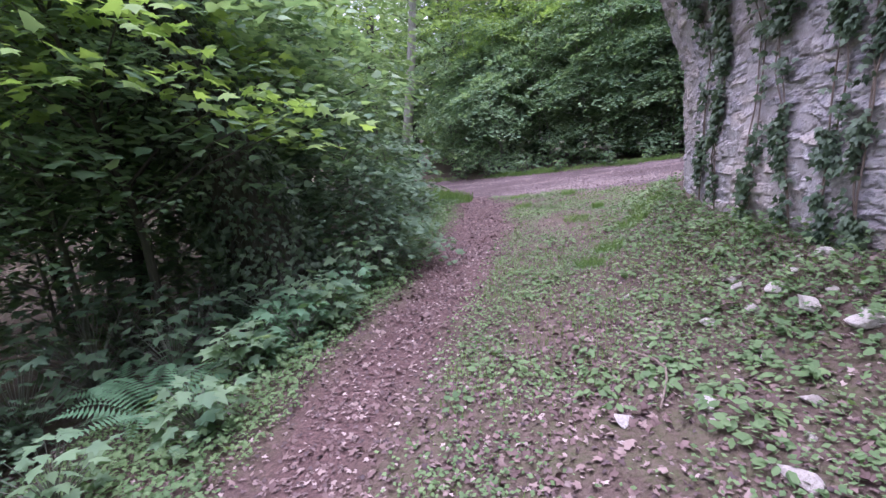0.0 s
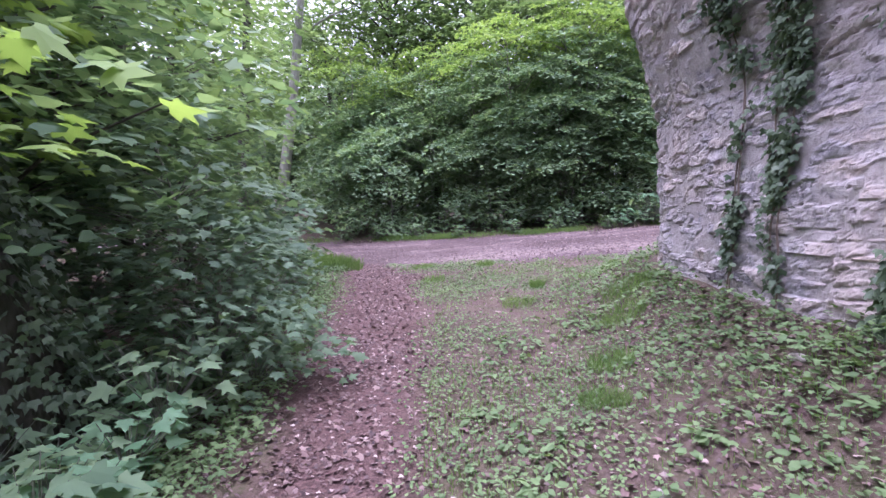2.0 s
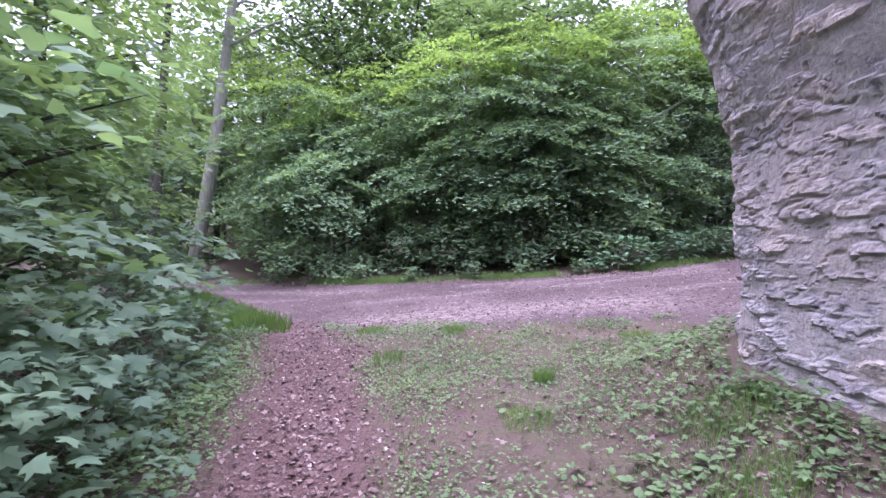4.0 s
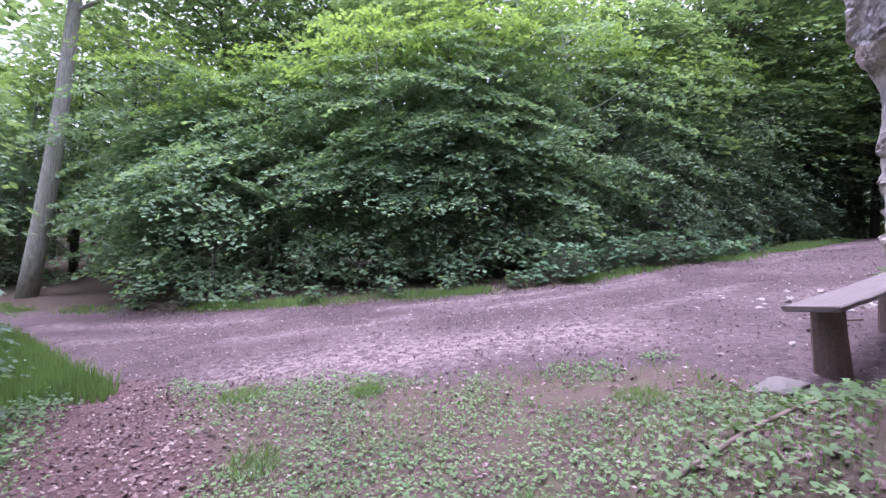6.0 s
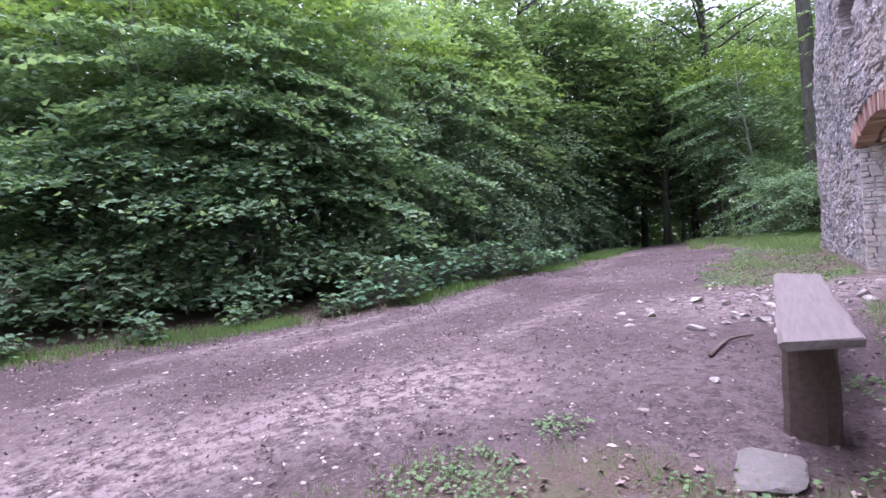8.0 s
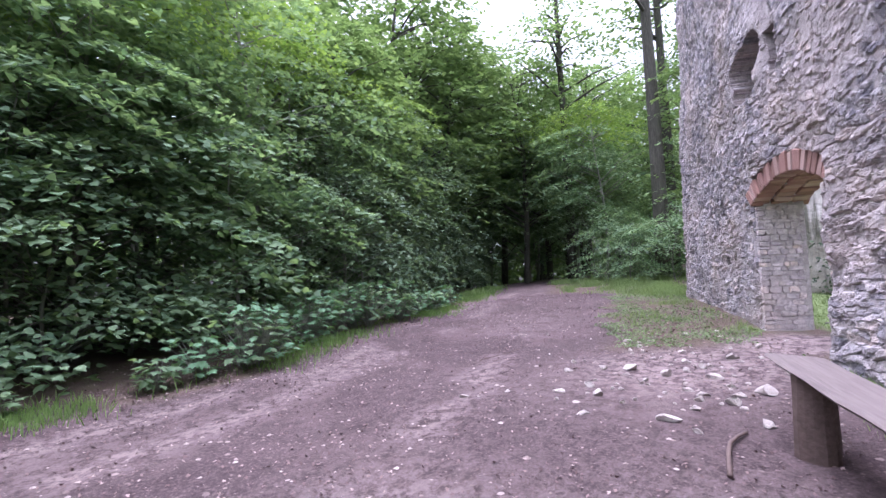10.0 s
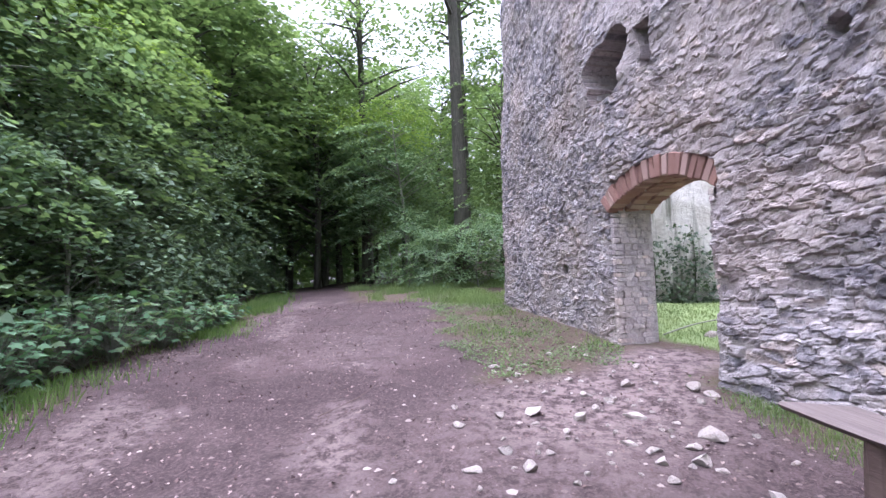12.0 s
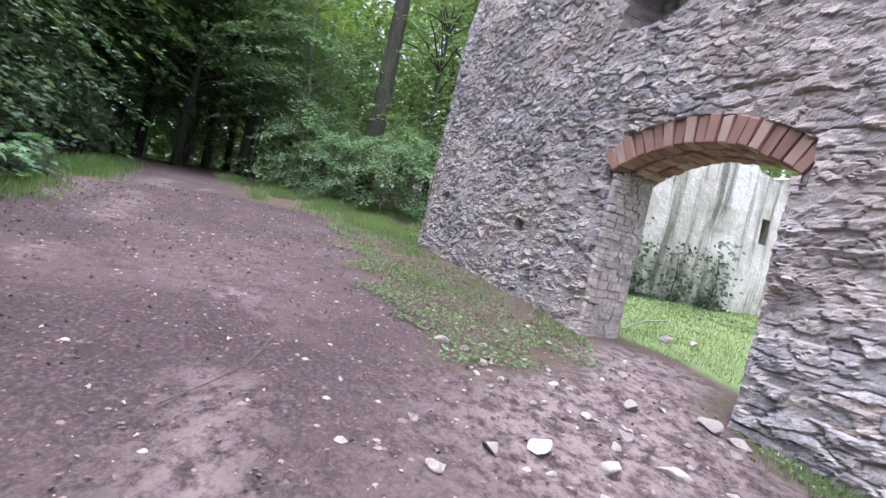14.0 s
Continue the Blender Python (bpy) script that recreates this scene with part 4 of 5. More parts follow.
def plant_rows():
    rng = np.random.default_rng(21)
    hedge_line = [p for p in FAR_EDGE if -16 <= p[0] <= 26]
    low = [make_tree("sapling", 3.0 + 0.3 * k, 1.6, 0.3, 52, 86, 0.10, RHOMB, MAT_SPRAY, MAT_STEM, 40 + k, "leafy sapling with drooping layered sprays at the road edge", 0.03, 0.62, fall=0.55) for k in range(3)]
    mid = [make_tree("young_tree", 6.2 + 0.6 * k, 2.3, 0.9, 84, 84, 0.12, RHOMB, MAT_SPRAY, MAT_STEM, 50 + k, "young tree with drooping layered green sprays", 0.06, 0.85, young=0.14, fall=0.5) for k in range(3)]
    lowm = [make_tree("maple_sapling", 3.1 + 0.3 * k, 1.5, 0.22, 40, 105, 0.094, FAN, MAT_MAPLE, MAT_STEM, 45 + k, "leafy maple sapling with broad drooping leaves at the road edge", 0.022, 0.56, fall=0.36, droop=0.48) for k in range(3)]
    midm = [make_tree("young_maple", 6.4 + 0.6 * k, 2.3, 0.9, 66, 110, 0.105, FAN, MAT_MAPLE, MAT_STEM, 55 + k, "young maple tree with broad layered drooping leaves", 0.06, 0.8, young=0.2, fall=0.36, droop=0.45) for k in range(3)]
    tall = [make_tree("tall_tree", 13.0 + k, 3.8, 3.0, 330, 20, 0.27, RHOMB, MAT_FAR, MAT_BARK, 60 + k, "tall woodland tree with bright green crown", 0.17, 0.8, 0.6) for k in range(3)]
    first = set()
    for kinds, off, step, size, name in (((lowm, low), 2.0, 2.3, 0.95, "saplings along the road"), ((lowm, low), 3.1, 2.1, 1.2, "saplings along the road"), ((midm, mid), 3.8, 1.9, 1.0, "young trees behind the saplings"), ((tall, tall), 6.6, 4.0, 0.85, "tall trees of the wood"), ((tall, tall), 11.0, 5.0, 1.0, "tall trees of the wood")):
        for i, (x, y) in enumerate(line_points(hedge_line, off, step, rng)):
            if -11.5 < x < -7.0 and kinds[0] is not tall:
                continue
            ob = kinds[1 if x > 7.2 else 0][i % 3]
            ob["group"] = name
            s = size * (rng.uniform(0.75, 1.2) if kinds[0] is lowm else rng.uniform(0.9, 1.15))
            if ob.name not in first:
                first.add(ob.name)
                settle(ob, x, y, rng.uniform(0, 360), s)
            else:
                place(ob, x, y, rng.uniform(0, 360), s)
    # the wood beyond the tower's end and right of the road
    for x, y, s in ((17.8, 12.6, 0.75), (20, 14.2, 0.9), (16.9, 11.4, 0.65), (16.4, 9.9, 0.65), (17.4, 9.2, 0.75), (19, 11.6, 0.8)):
        place(lowm[int(x * 7) % 3], x, y, x * 50, s)
    for x, y, s in ((19.5, 13.4, 0.9), (22.5, 16.0, 1.0), (27, 21, 1.1), (26.5, 24, 1.1), (29, 22, 1.0), (21.5, 18.0, 1.0), (24.5, 19.6, 1.0), (23.5, 22.0, 1.05)):
        place(midm[int(x * 3) % 3], x, y, x * 70, s)
    for x, y, s in ((34, 25, 1.1), (17, 22, 1.0), (21, 21.5, 1.05), (24, 18.5, 1.0), (23, 24, 1.1), (28, 19.5, 1.0), (20.5, 17.6, 0.8), (32, 20, 1.0), (27, 9.5, 0.9), (24, 8.5, 0.8), (28, 6, 0.95), (36, 12, 1.1), (30, 15.2, 1.1), (33.5, 17.8, 1.1), (27.5, 18.2, 1.1), (14.5, 20.5, 1.1), (18.5, 22.8, 1.15), (-4.2, 22.5, 1.1), (22.4, 20.2, 1.1), (19.4, 9.6, 0.75), (9.0, 17.0, 0.8), (12.0, 18.4, 0.8), (15.2, 20.0, 0.95), (16.8, 19.3, 0.95)):
        place(tall[int(x) % 3], x, y, x * 30, s)
    # the wood left of the trail
    canopy = make_tree("canopy_maple", 5.6, 2.3, 2.0, 230, 17, 0.15, FAN, MAT_MAPLE, MAT_BARK, 71, "maple spreading broad layered leaves over the trail's edge", 0.07, 0.5, 0.3, young=0.12)
    settle(canopy, -4.6, -0.5, 40)
    for x, y, s in ((-4.3, 0.9, 1.0), (-6.2, 2.4, 1.1), (-7.2, 0.2, 1.1)):
        place(canopy, x, y, x * 77, s)
    # Yellow-green here stands in for light shining through the leaves.
    bright = make_tree("canopy_maple", 4.7, 2.15, 2.45, 90, 24, 0.145, MAPLE, MAT_LIT_LEAF, MAT_BARK, 73, "slender maple over the trail, leaves coloured yellow-green as if lit through", 0.05, 0.5, 0.3)
    settle(bright, -3.5, -1.1, 10)
    # Bushes take the darker leaf colour, which stands in for canopy shade.
    near = [make_tree("maple_bush", 2.5 + 0.3 * k, 1.25, 0.25, 62, 22, 0.14, MAPLE, MAT_SHADED_LEAF, MAT_STEM, 81 + k, "bushy young maple with broad layered leaves beside the trail", 0.03, 0.46) for k in range(2)]
    for i, (x, y, s) in enumerate(((-1.85, 1.35, 0.62), (-2.8, 2.5, 0.9), (-3.2, 4.2, 0.9), (-4.0, 6.0, 0.95), (-5.1, 8.0, 0.9), (-5.2, -0.9, 1.0), (-3.0, -3.2, 0.7), (-4.8, 1.5, 1.1), (-7.4, 10.1, 1.0), (-10, 11.8, 1.1), (-3.3, 1.4, 0.9), (-4.2, -3.4, 0.9))):
        (settle if i < 2 else place)(near[i % 2], x, y, x * 90 + y * 30, s)
    for x, y, s in ((-4.4, -1.2, 0.6), (-5.0, 3.2, 0.75), (-6.2, 5.6, 0.85), (-6.0, 0.0, 0.8), (-8.5, 8.0, 0.9), (-4.6, -4.2, 0.7), (-8.4, 3, 1)):
        place(midm[int(abs(x) * 5) % 3], x, y, x * 55, s)
    for x, y, s in ((-5.6, 4.6, 0.7), (-7.6, 8.8, 0.8), (-11, 5, 0.9), (-13, -1, 1.0), (-16, 9, 1.0), (-9, -7, 0.9), (-20, 2, 1.1), (-22, 14, 1.0), (-15, -9, 1.0), (-4, -12, 0.9), (4, -14, 1.0), (12, -12, 1.0), (22, -6, 1.0)):
        place(tall[int(abs(x)) % 3], x, y, x * 35, s)


plant_rows()


# ---- bare trunks that show between the leaves ----
def trunk_tree(x, y, height, radius, lean, bark, label):
    root = tagged(new("tree"), label, "tree", "mature trunks")
    k = np.linspace(0, 1, 12)
    pts = np.stack([x + lean[0] * k + 0.1 * np.sin(6 * k), y + lean[1] * k, float(ground_z(x, y)) - 0.3 + (height + 0.3) * k], 1)
    rng = np.random.default_rng(int(abs(x * 100)))
    parts = [tube(pts, radius * (1.15 - 0.8 * k), 12)]
    cen, ang = [], []
    for i in range(90):
        h = rng.uniform(0.5, 1.0)
        a = rng.uniform(0, 2 * math.pi)
        b = np.array([np.interp(h, k, pts[:, j]) for j in range(3)])
        far = rng.uniform(0.6, 3.0) * (1.25 - h)
        e = b + (far * 1.6 * math.cos(a), far * 1.6 * math.sin(a), far * 0.5)
        if i % 6 == 0:
            parts.append(tube([b, (b + e) / 2 + (0, 0, 0.15), e], [radius * 0.3, radius * 0.2, 0.01], 5, False))
        cen.append(e)
        ang.append(a)
    part("trunk", mesh_from("trunk", *parts[0], bark, True), root)
    part("branching", mesh_from("branching", *join(parts[1:]), bark, True), root)["kind"] = "stuff"
    p, o = sprays(np.array(cen), np.array(ang), 0.7, 22, rng, 0.12)
    part("crown", leaves("crown", p, o, 0.2, OVAL, MAT_FAR, rng=rng), root)["kind"] = "stuff"


trunk_tree(-9.6, 17.2, 16, 0.24, (2.2, 0.3), MAT_BARK_PALE, "pale leaning trunk of a mature woodland tree")
trunk_tree(-11.6, 17.8, 16, 0.16, (1.2, 0), MAT_BARK, "dark slender trunk of a woodland tree")
trunk_tree(-12.6, 19, 17, 0.17, (1.6, 0), MAT_BARK, "dark slender trunk of a woodland tree")
trunk_tree(18.0, 10.75, 17, 0.24, (0.1, 0.2), MAT_BARK, "straight grey trunk of a tall tree beyond the tower")
trunk_tree(20.6, 11.2, 17, 0.2, (0.2, 0.1), MAT_BARK, "straight grey trunk of a tall tree beyond the tower")
trunk_tree(21.0, 15.6, 15, 0.2, (-0.2, 0.1), MAT_BARK, "dark trunk of a tree beside the road")


# ---- far wood ----
def far_wood():
    rng = np.random.default_rng(77)
    n = 900
    a = rng.uniform(0, 2 * math.pi, n)
    r = rng.uniform(30, 62, n)
    x, y = 3 + r * np.cos(a), 6 + r * np.sin(a)
    base = ground_z(x, y)
    cen, ang = [], []
    parts = []
    for i in range(n):
        h = rng.uniform(9, 17)
        way = math.degrees(math.atan2(y[i] - 7.5, x[i] - 3.3))
        h *= 0.85 if 7 < way < 22 else 1.0
        for _ in range(16):
            cen.append((x[i] + rng.normal(0, 1.7), y[i] + rng.normal(0, 1.7), base[i] + h * rng.uniform(0.05, 1.0)))
            ang.append(rng.uniform(0, 6.3))
        if i % 2 == 0:
            parts.append(tube([(x[i], y[i], base[i] - 0.5), (x[i] + rng.normal(0, 0.3), y[i], base[i] + h * 0.9)], [0.17, 0.05], 5, False))
    p, o = sprays(np.array(cen), np.array(ang), 1.5, 10, rng, 0.4)
    ob = tagged(new("far_wood", leaves("far_wood", p, o, 0.8, RHOMB, MAT_FAR, 0.8, rng=rng)), "dense green deciduous wood in the distance", "woodland", kind="stuff")
    v, f = join(parts)
    tagged(part("far_trunks", mesh_from("far_trunks", v, f, MAT_BARK), ob), "", "", "", "stuff")


far_wood()


# ---- ground cover ----
def make_grit():
    m = Nodes("grit")
    return m.done(m.ramp(m.scatter(), [(0.0, (0.10, 0.075, 0.07)), (0.6, (0.20, 0.155, 0.142)), (1.0, (0.38, 0.325, 0.295))]), 0.9, 0.2)


MAT_GRIT = make_grit()


def make_dry():
    m = Nodes("dry_leaf")
    return m.done(m.mix(m.calc("MULTIPLY", m.noise(30.0), 0.5), m.ramp(m.scatter(), [(0.0, (0.11, 0.07, 0.066)), (0.6, (0.18, 0.12, 0.108)), (1.0, (0.30, 0.225, 0.20))]), (0.09, 0.06, 0.055)), 0.8, 0.25)


MAT_DRY = make_dry()


def spread(n, box, rng):
    x = rng.uniform(box[0], box[2], n)
    y = rng.uniform(box[1], box[3], n)
    return x, y


def on_ground(x, y, lift=0.01):
    return np.stack([x, y, ground(x, y) + lift], 1)


def zone_of(x, y):
    """Signed distances: into the dirt, from the trail's middle line, into the wood left of the trail."""
    left = np.interp(y, [p[1] for p in LEFT_EDGE], [p[0] for p in LEFT_EDGE]) - x
    return signed(x, y, DIRT), seg_dist(x, y, TRAIL), left


def free_of_wall(x, y):
    return (seg_dist(x, y, WALL) > 0.08) & ~inside(x, y, WALL)


def stuff(name, me, label, category):
    return tagged(new(name, me), label, category, kind="stuff")


def ground_cover():
    rng = np.random.default_rng(31)
    # dead leaves: thick on the trail and the wood's edge, thin on grass and road
    x, y = spread(330000, (-5, -6.5, 13.3, 13.5), rng)
    d, t, left = zone_of(x, y)
    dens = 0.05 + 0.6 * np.clip(1 - t / 0.85, 0, 1) + 0.30 * (d < 0) * vnoise(x, y, 0.7, 14) ** 2 + 0.35 * np.clip(1 - np.abs(seg_dist(x, y, FAR_EDGE) - 0.2) / 0.7, 0, 1)
    dens = np.where(d > 0.25, dens * 0.6 + 0.26 * vnoise(x, y, 0.8, 29), dens) + 0.25 * np.clip(1 - seg_dist(x, y, WALL[1:9]) / 1.2, 0, 1) + 0.35 * np.exp(-(((x - 0.8) / 2.2) ** 2 + ((y - 7.4) / 0.9) ** 2)) + 0.3 * np.exp(-(((x + 1.6) / 1.5) ** 2 + ((y - 6.2) / 1.4) ** 2)) + 0.55 * np.exp(-(((x - 1.5) / 1.1) ** 2 + ((y + 2.0) / 1.5) ** 2)) * (0.35 + vnoise(x, y, 0.4, 15))
    ok = (rng.random(len(x)) < dens * 0.9) & free_of_wall(x, y) & (left < 2.5)
    x, y = x[ok], y[ok]
    stuff("leaf_litter", leaves("leaf_litter", on_ground(x, y, 0.012), rng.uniform(0, 6.3, len(x)), np.where(signed(x, y, DIRT) > 0.3, 0.024, 0.031), THREE, MAT_LITTER, 0.55, 0.0, rng), "brown and pinkish dead leaves strewn over the earth", "dead leaves")
    # larger curled leaves under the wall and along the trail
    x, y = spread(30000, (-1.6, -6.0, 3.4, 6.5), rng)
    d, t, left = zone_of(x, y)
    dens = 0.05 + 0.35 * np.clip(1 - t / 0.7, 0, 1) + 0.75 * np.exp(-(((x - 1.6) / 1.2) ** 2 + ((y + 2.2) / 1.9) ** 2)) * (0.3 + vnoise(x, y, 0.4, 46)) + 0.35 * np.clip(1 - seg_dist(x, y, WALL[1:8]) / 0.9, 0, 1)
    ok = (rng.random(len(x)) < dens * 0.55) & free_of_wall(x, y) & (left < 0.3) & (d < 0.1)
    x, y = x[ok], y[ok]
    stuff("fallen_leaves", leaves("fallen_leaves", on_ground(x, y, 0.018), rng.uniform(0, 6.3, len(x)), 0.05, THREE, MAT_DRY, 0.7, 0.0, rng), "curled pinkish-brown dead leaves under the ruin's west face", "dead leaves")
    # rosettes of broad herbs
    x, y = spread(520, (0.3, -5.5, 3.0, 3.5), rng)
    d, t, left = zone_of(x, y)
    ok = (t > 0.75) & free_of_wall(x, y) & (rng.random(len(x)) < np.clip(1.6 * vnoise(x, y, 0.8, 47) - 0.3, 0, 1))
    x, y = np.repeat(x[ok], 11), np.repeat(y[ok], 11)
    a = rng.uniform(0, 6.3, len(x))
    r = 0.07 * np.sqrt(rng.random(len(x)))
    stuff("herb_rosettes", leaves("herb_rosettes", on_ground(x + r * np.cos(a), y + r * np.sin(a), 0.05), a, 0.06, OVAL, MAT_HERB, 0.4, 0.2, rng), "rosettes of broad green herbs on the clearing", "ground cover")
    # creeping herbs and clover on the grass
    x, y = spread(420000, (-2.6, -5.5, 12.8, 10.5), rng)
    d, t, left = zone_of(x, y)
    dens = np.clip(1.6 * vnoise(x, y, 0.55, 16) + 0.7 * vnoise(x, y, 1.8, 17) - 0.48, 0, 1) * (d + 0.9 * (vnoise(x, y, 0.4, 65) - 0.5) < 0.1) * np.clip((t - 0.35) / 0.35, 0, 1)
    dens = dens * np.where(x > 5, 0.8, 1.0)
    ok = (rng.random(len(x)) < dens * 0.8) & free_of_wall(x, y)
    x, y = x[ok], y[ok]
    stuff("ground_herbs", leaves("ground_herbs", on_ground(x, y, 0.03), rng.uniform(0, 6.3, len(x)), 0.032, RHOMB, MAT_HERB, 0.5, 0.1, rng), "low creeping green herbs between dead leaves", "ground cover")
    # broad ground ivy beside the trail and at the wall's foot
    x, y = spread(90000, (-3.4, -6, 3.2, 8.5), rng)
    d, t, left = zone_of(x, y)
    foot = np.clip(1.3 - seg_dist(x, y, WALL[1:8]), 0, 1) * (x < 3.2)
    dens = np.clip((left + 0.25) / 0.3, 0, 1) * np.clip(1.6 - left, 0, 1) + 1.3 * foot * vnoise(x, y, 0.5, 18)
    ok = (rng.random(len(x)) < dens * 0.85) & free_of_wall(x, y) & (d < 0)
    x, y = x[ok], y[ok]
    stuff("ground_ivy", leaves("ground_ivy", on_ground(x, y, 0.05) + np.stack([0 * x, 0 * x, rng.uniform(0, 0.10, len(x))], 1), rng.uniform(0, 6.3, len(x)), 0.045, THREE, MAT_HERB, 0.45, 0.15, rng), "broad dark green ground ivy at the trail's edge", "ground cover")
    # small pale stones and chips
    x, y = spread(85000, (-4, -5.5, 13, 13), rng)
    d, t, left = zone_of(x, y)
    dens = 0.14 + 1.1 * (d > 0) * vnoise(x, y, 1.2, 19) ** 2 + 0.9 * np.exp(-(((x - 6.6) / 1.3) ** 2 + ((y - 7.0) / 0.9) ** 2)) + 0.35 * np.exp(-((x - 1.7) ** 2 + ((y + 2.2) / 1.2) ** 2)) + 0.5 * np.exp(-(((x - 1.2) / 2.4) ** 2 + ((y - 7.4) / 0.9) ** 2))
    ok = (rng.random(len(x)) < dens * 0.5) & free_of_wall(x, y) & (left < 0.2)
    x, y = x[ok], y[ok]
    n = len(x)
    s = 0.005 + 0.024 * rng.random(n) ** 5 + 0.02 * (rng.random(n) < 0.01)
    base = np.array([(1, 0, 0), (0.3, 0.8, 0), (-0.8, 0.5, 0), (-0.7, -0.6, 0), (0.4, -0.8, 0), (0.1, 0.1, 0.42)])
    tris = np.array([(0, 1, 5), (1, 2, 5), (2, 3, 5), (3, 4, 5), (4, 0, 5)])
    a = rng.uniform(0, 6.3, n)
    v = base[None] * (1 + rng.uniform(-0.3, 0.3, (n, 6, 3)))
    v = np.stack([v[..., 0] * np.cos(a)[:, None] - v[..., 1] * np.sin(a)[:, None], v[..., 0] * np.sin(a)[:, None] + v[..., 1] * np.cos(a)[:, None], v[..., 2]], -1) * s[:, None, None] + on_ground(x, y, 0.0)[:, None]
    lo = (tris[None] + (np.arange(n) * 6)[:, None, None]).ravel()
    stuff("gravel", fast_mesh("gravel", v.reshape(-1, 3), lo, np.full(n * 5, 3), MAT_GRIT), "small pale limestone chips scattered on the earth", "gravel")


ground_cover()


def blades(name, x, y, height, width, rng, lean=0.35, mat=MAT_GRASS):
    n = len(x)
    a = rng.uniform(0, 6.3, n)
    h = height * rng.uniform(0.5, 1.2, n)
    p = on_ground(x, y, -0.01)
    b = rng.uniform(0, 6.3, n)
    dx, dy = np.cos(b) * lean * h * rng.random(n), np.sin(b) * lean * h * rng.random(n)
    wx, wy = np.cos(a) * width / 2, np.sin(a) * width / 2
    z = np.zeros(n)
    v = np.stack([p - np.stack([wx, wy, z], 1), p + np.stack([wx, wy, z], 1), p + np.stack([dx * 0.4 + wx * 0.7, dy * 0.4 + wy * 0.7, h * 0.6], 1), p + np.stack([dx, dy, h], 1), p + np.stack([dx * 0.4 - wx * 0.7, dy * 0.4 - wy * 0.7, h * 0.6], 1)], 1)
    return fast_mesh(name, v.reshape(-1, 3), np.arange(n * 5), np.full(n, 5), mat)


def grasses():
    rng = np.random.default_rng(33)
    xs, ys = [], []
    # verge along the far edge, with bare gaps
    q, w = spline(FAR_EDGE[1:-2], 0.02)
    for _ in range(9):
        k = rng.integers(0, len(q), 4200)
        off = rng.normal(0.15, 0.28, 4200)
        keep = rng.random(4200) < np.clip(2.4 * vnoise(w[k], 0 * w[k], 1.6, 21) - 0.95, 0.02, 1)
        xs.append((q[k, 0] - 0.3 * off)[keep])
        ys.append((q[k, 1] + off)[keep])
    x, y = np.concatenate(xs), np.concatenate(ys)
    stuff("verge_grass", blades("verge_grass", x, y, 0.17 * (0.4 + 0.9 * vnoise(x, y, 0.7, 23)), 0.010, rng, 0.7), "ragged green grass along the road's far edge", "grass")
    x, y = spread(60000, (-7.5, 7.2, -2.6, 12.0), rng)
    d, t, left = zone_of(x, y)
    ok = (d < 0.05) & (d > -1.5) & (rng.random(len(x)) < 0.5)
    stuff("corner_grass", blades("corner_grass", x[ok], y[ok], 0.26, 0.012, rng), "tall green grass where the trail meets the road", "grass")
    x, y = spread(120000, (7.4, 6.5, 18.5, 15.5), rng)
    d, t, left = zone_of(x, y)
    ok = free_of_wall(x, y) & (y > 6.2) & (rng.random(len(x)) < np.clip(0.25 * (x > 12.2) + 1.6 * vnoise(x, y, 0.6, 22) - np.where(x > 12.2, 0.7, 0.9), 0, 1) * np.clip((0.15 - d + 0.8 * (vnoise(x, y, 0.35, 64) - 0.5)) / 0.5, 0, 1))
    stuff("tower_grass", blades("tower_grass", x[ok], y[ok], np.where(x[ok] > 12.4, 0.17 * (0.5 + vnoise(x[ok], y[ok], 0.6, 62)), 0.085), 0.010, rng, 0.8, MAT_LAWN), "patchy grass on the bank below the tower wall", "grass")
    x, y = spread(45000, (8.6, -1.0, 14.2, 7.2), rng)
    ok = inside(x, y, YARD) & (signed(x, y, DIRT) < 0)
    stuff("courtyard_grass", blades("courtyard_grass", x[ok], y[ok], 0.05, 0.007, rng, 0.6, MAT_LAWN), "bright mown grass inside the ruined courtyard", "grass")
    x, y = spread(26000, (4.0, 4.2, 7.8, 6.3), rng)
    near_wall = seg_dist(x, y, WALL[7:12])
    ok = free_of_wall(x, y) & (rng.random(len(x)) < np.clip(1.1 - near_wall / 0.55, 0, 1) * np.clip(1.8 * vnoise(x, y, 0.5, 63) - 0.35, 0, 1)) & (np.hypot(x - 7.9, y - 6.1) > 0.75)
    stuff("wall_foot_grass", blades("wall_foot_grass", x[ok], y[ok], 0.08, 0.007, rng, 0.7, MAT_LAWN), "short green grass at the foot of the rubble wall", "grass")
    # tufts on the lawn
    for k, (cx, cy, r, h) in enumerate([(0.86, 4.1, 0.10, 0.16), (0.05, 6.25, 0.16, 0.13), (1.1, 0.6, 0.16, 0.12), (1.5, 2.0, 0.2, 0.14), (1.65, 2.6, 0.25, 0.16), (0.6, 3.3, 0.2, 0.1), (-0.7, 5.2, 0.2, 0.12), (-1.1, 6.6, 0.22, 0.12), (1.25, 1.2, 0.16, 0.14), (2.1, 5.2, 0.2, 0.1)]):
        n = 420
        a, q = rng.uniform(0, 6.3, n), r * np.sqrt(rng.random(n))
        tagged(stuff("grass_tuft", blades("grass_tuft", cx + q * np.cos(a), cy + q * np.sin(a), h * 0.8, 0.004, rng, 0.8), "small tuft of bright green grass", "grass"), group="grass tufts")
    x, y = spread(70000, (-2.4, -5, 3.2, 6.8), rng)
    d, t, left = zone_of(x, y)
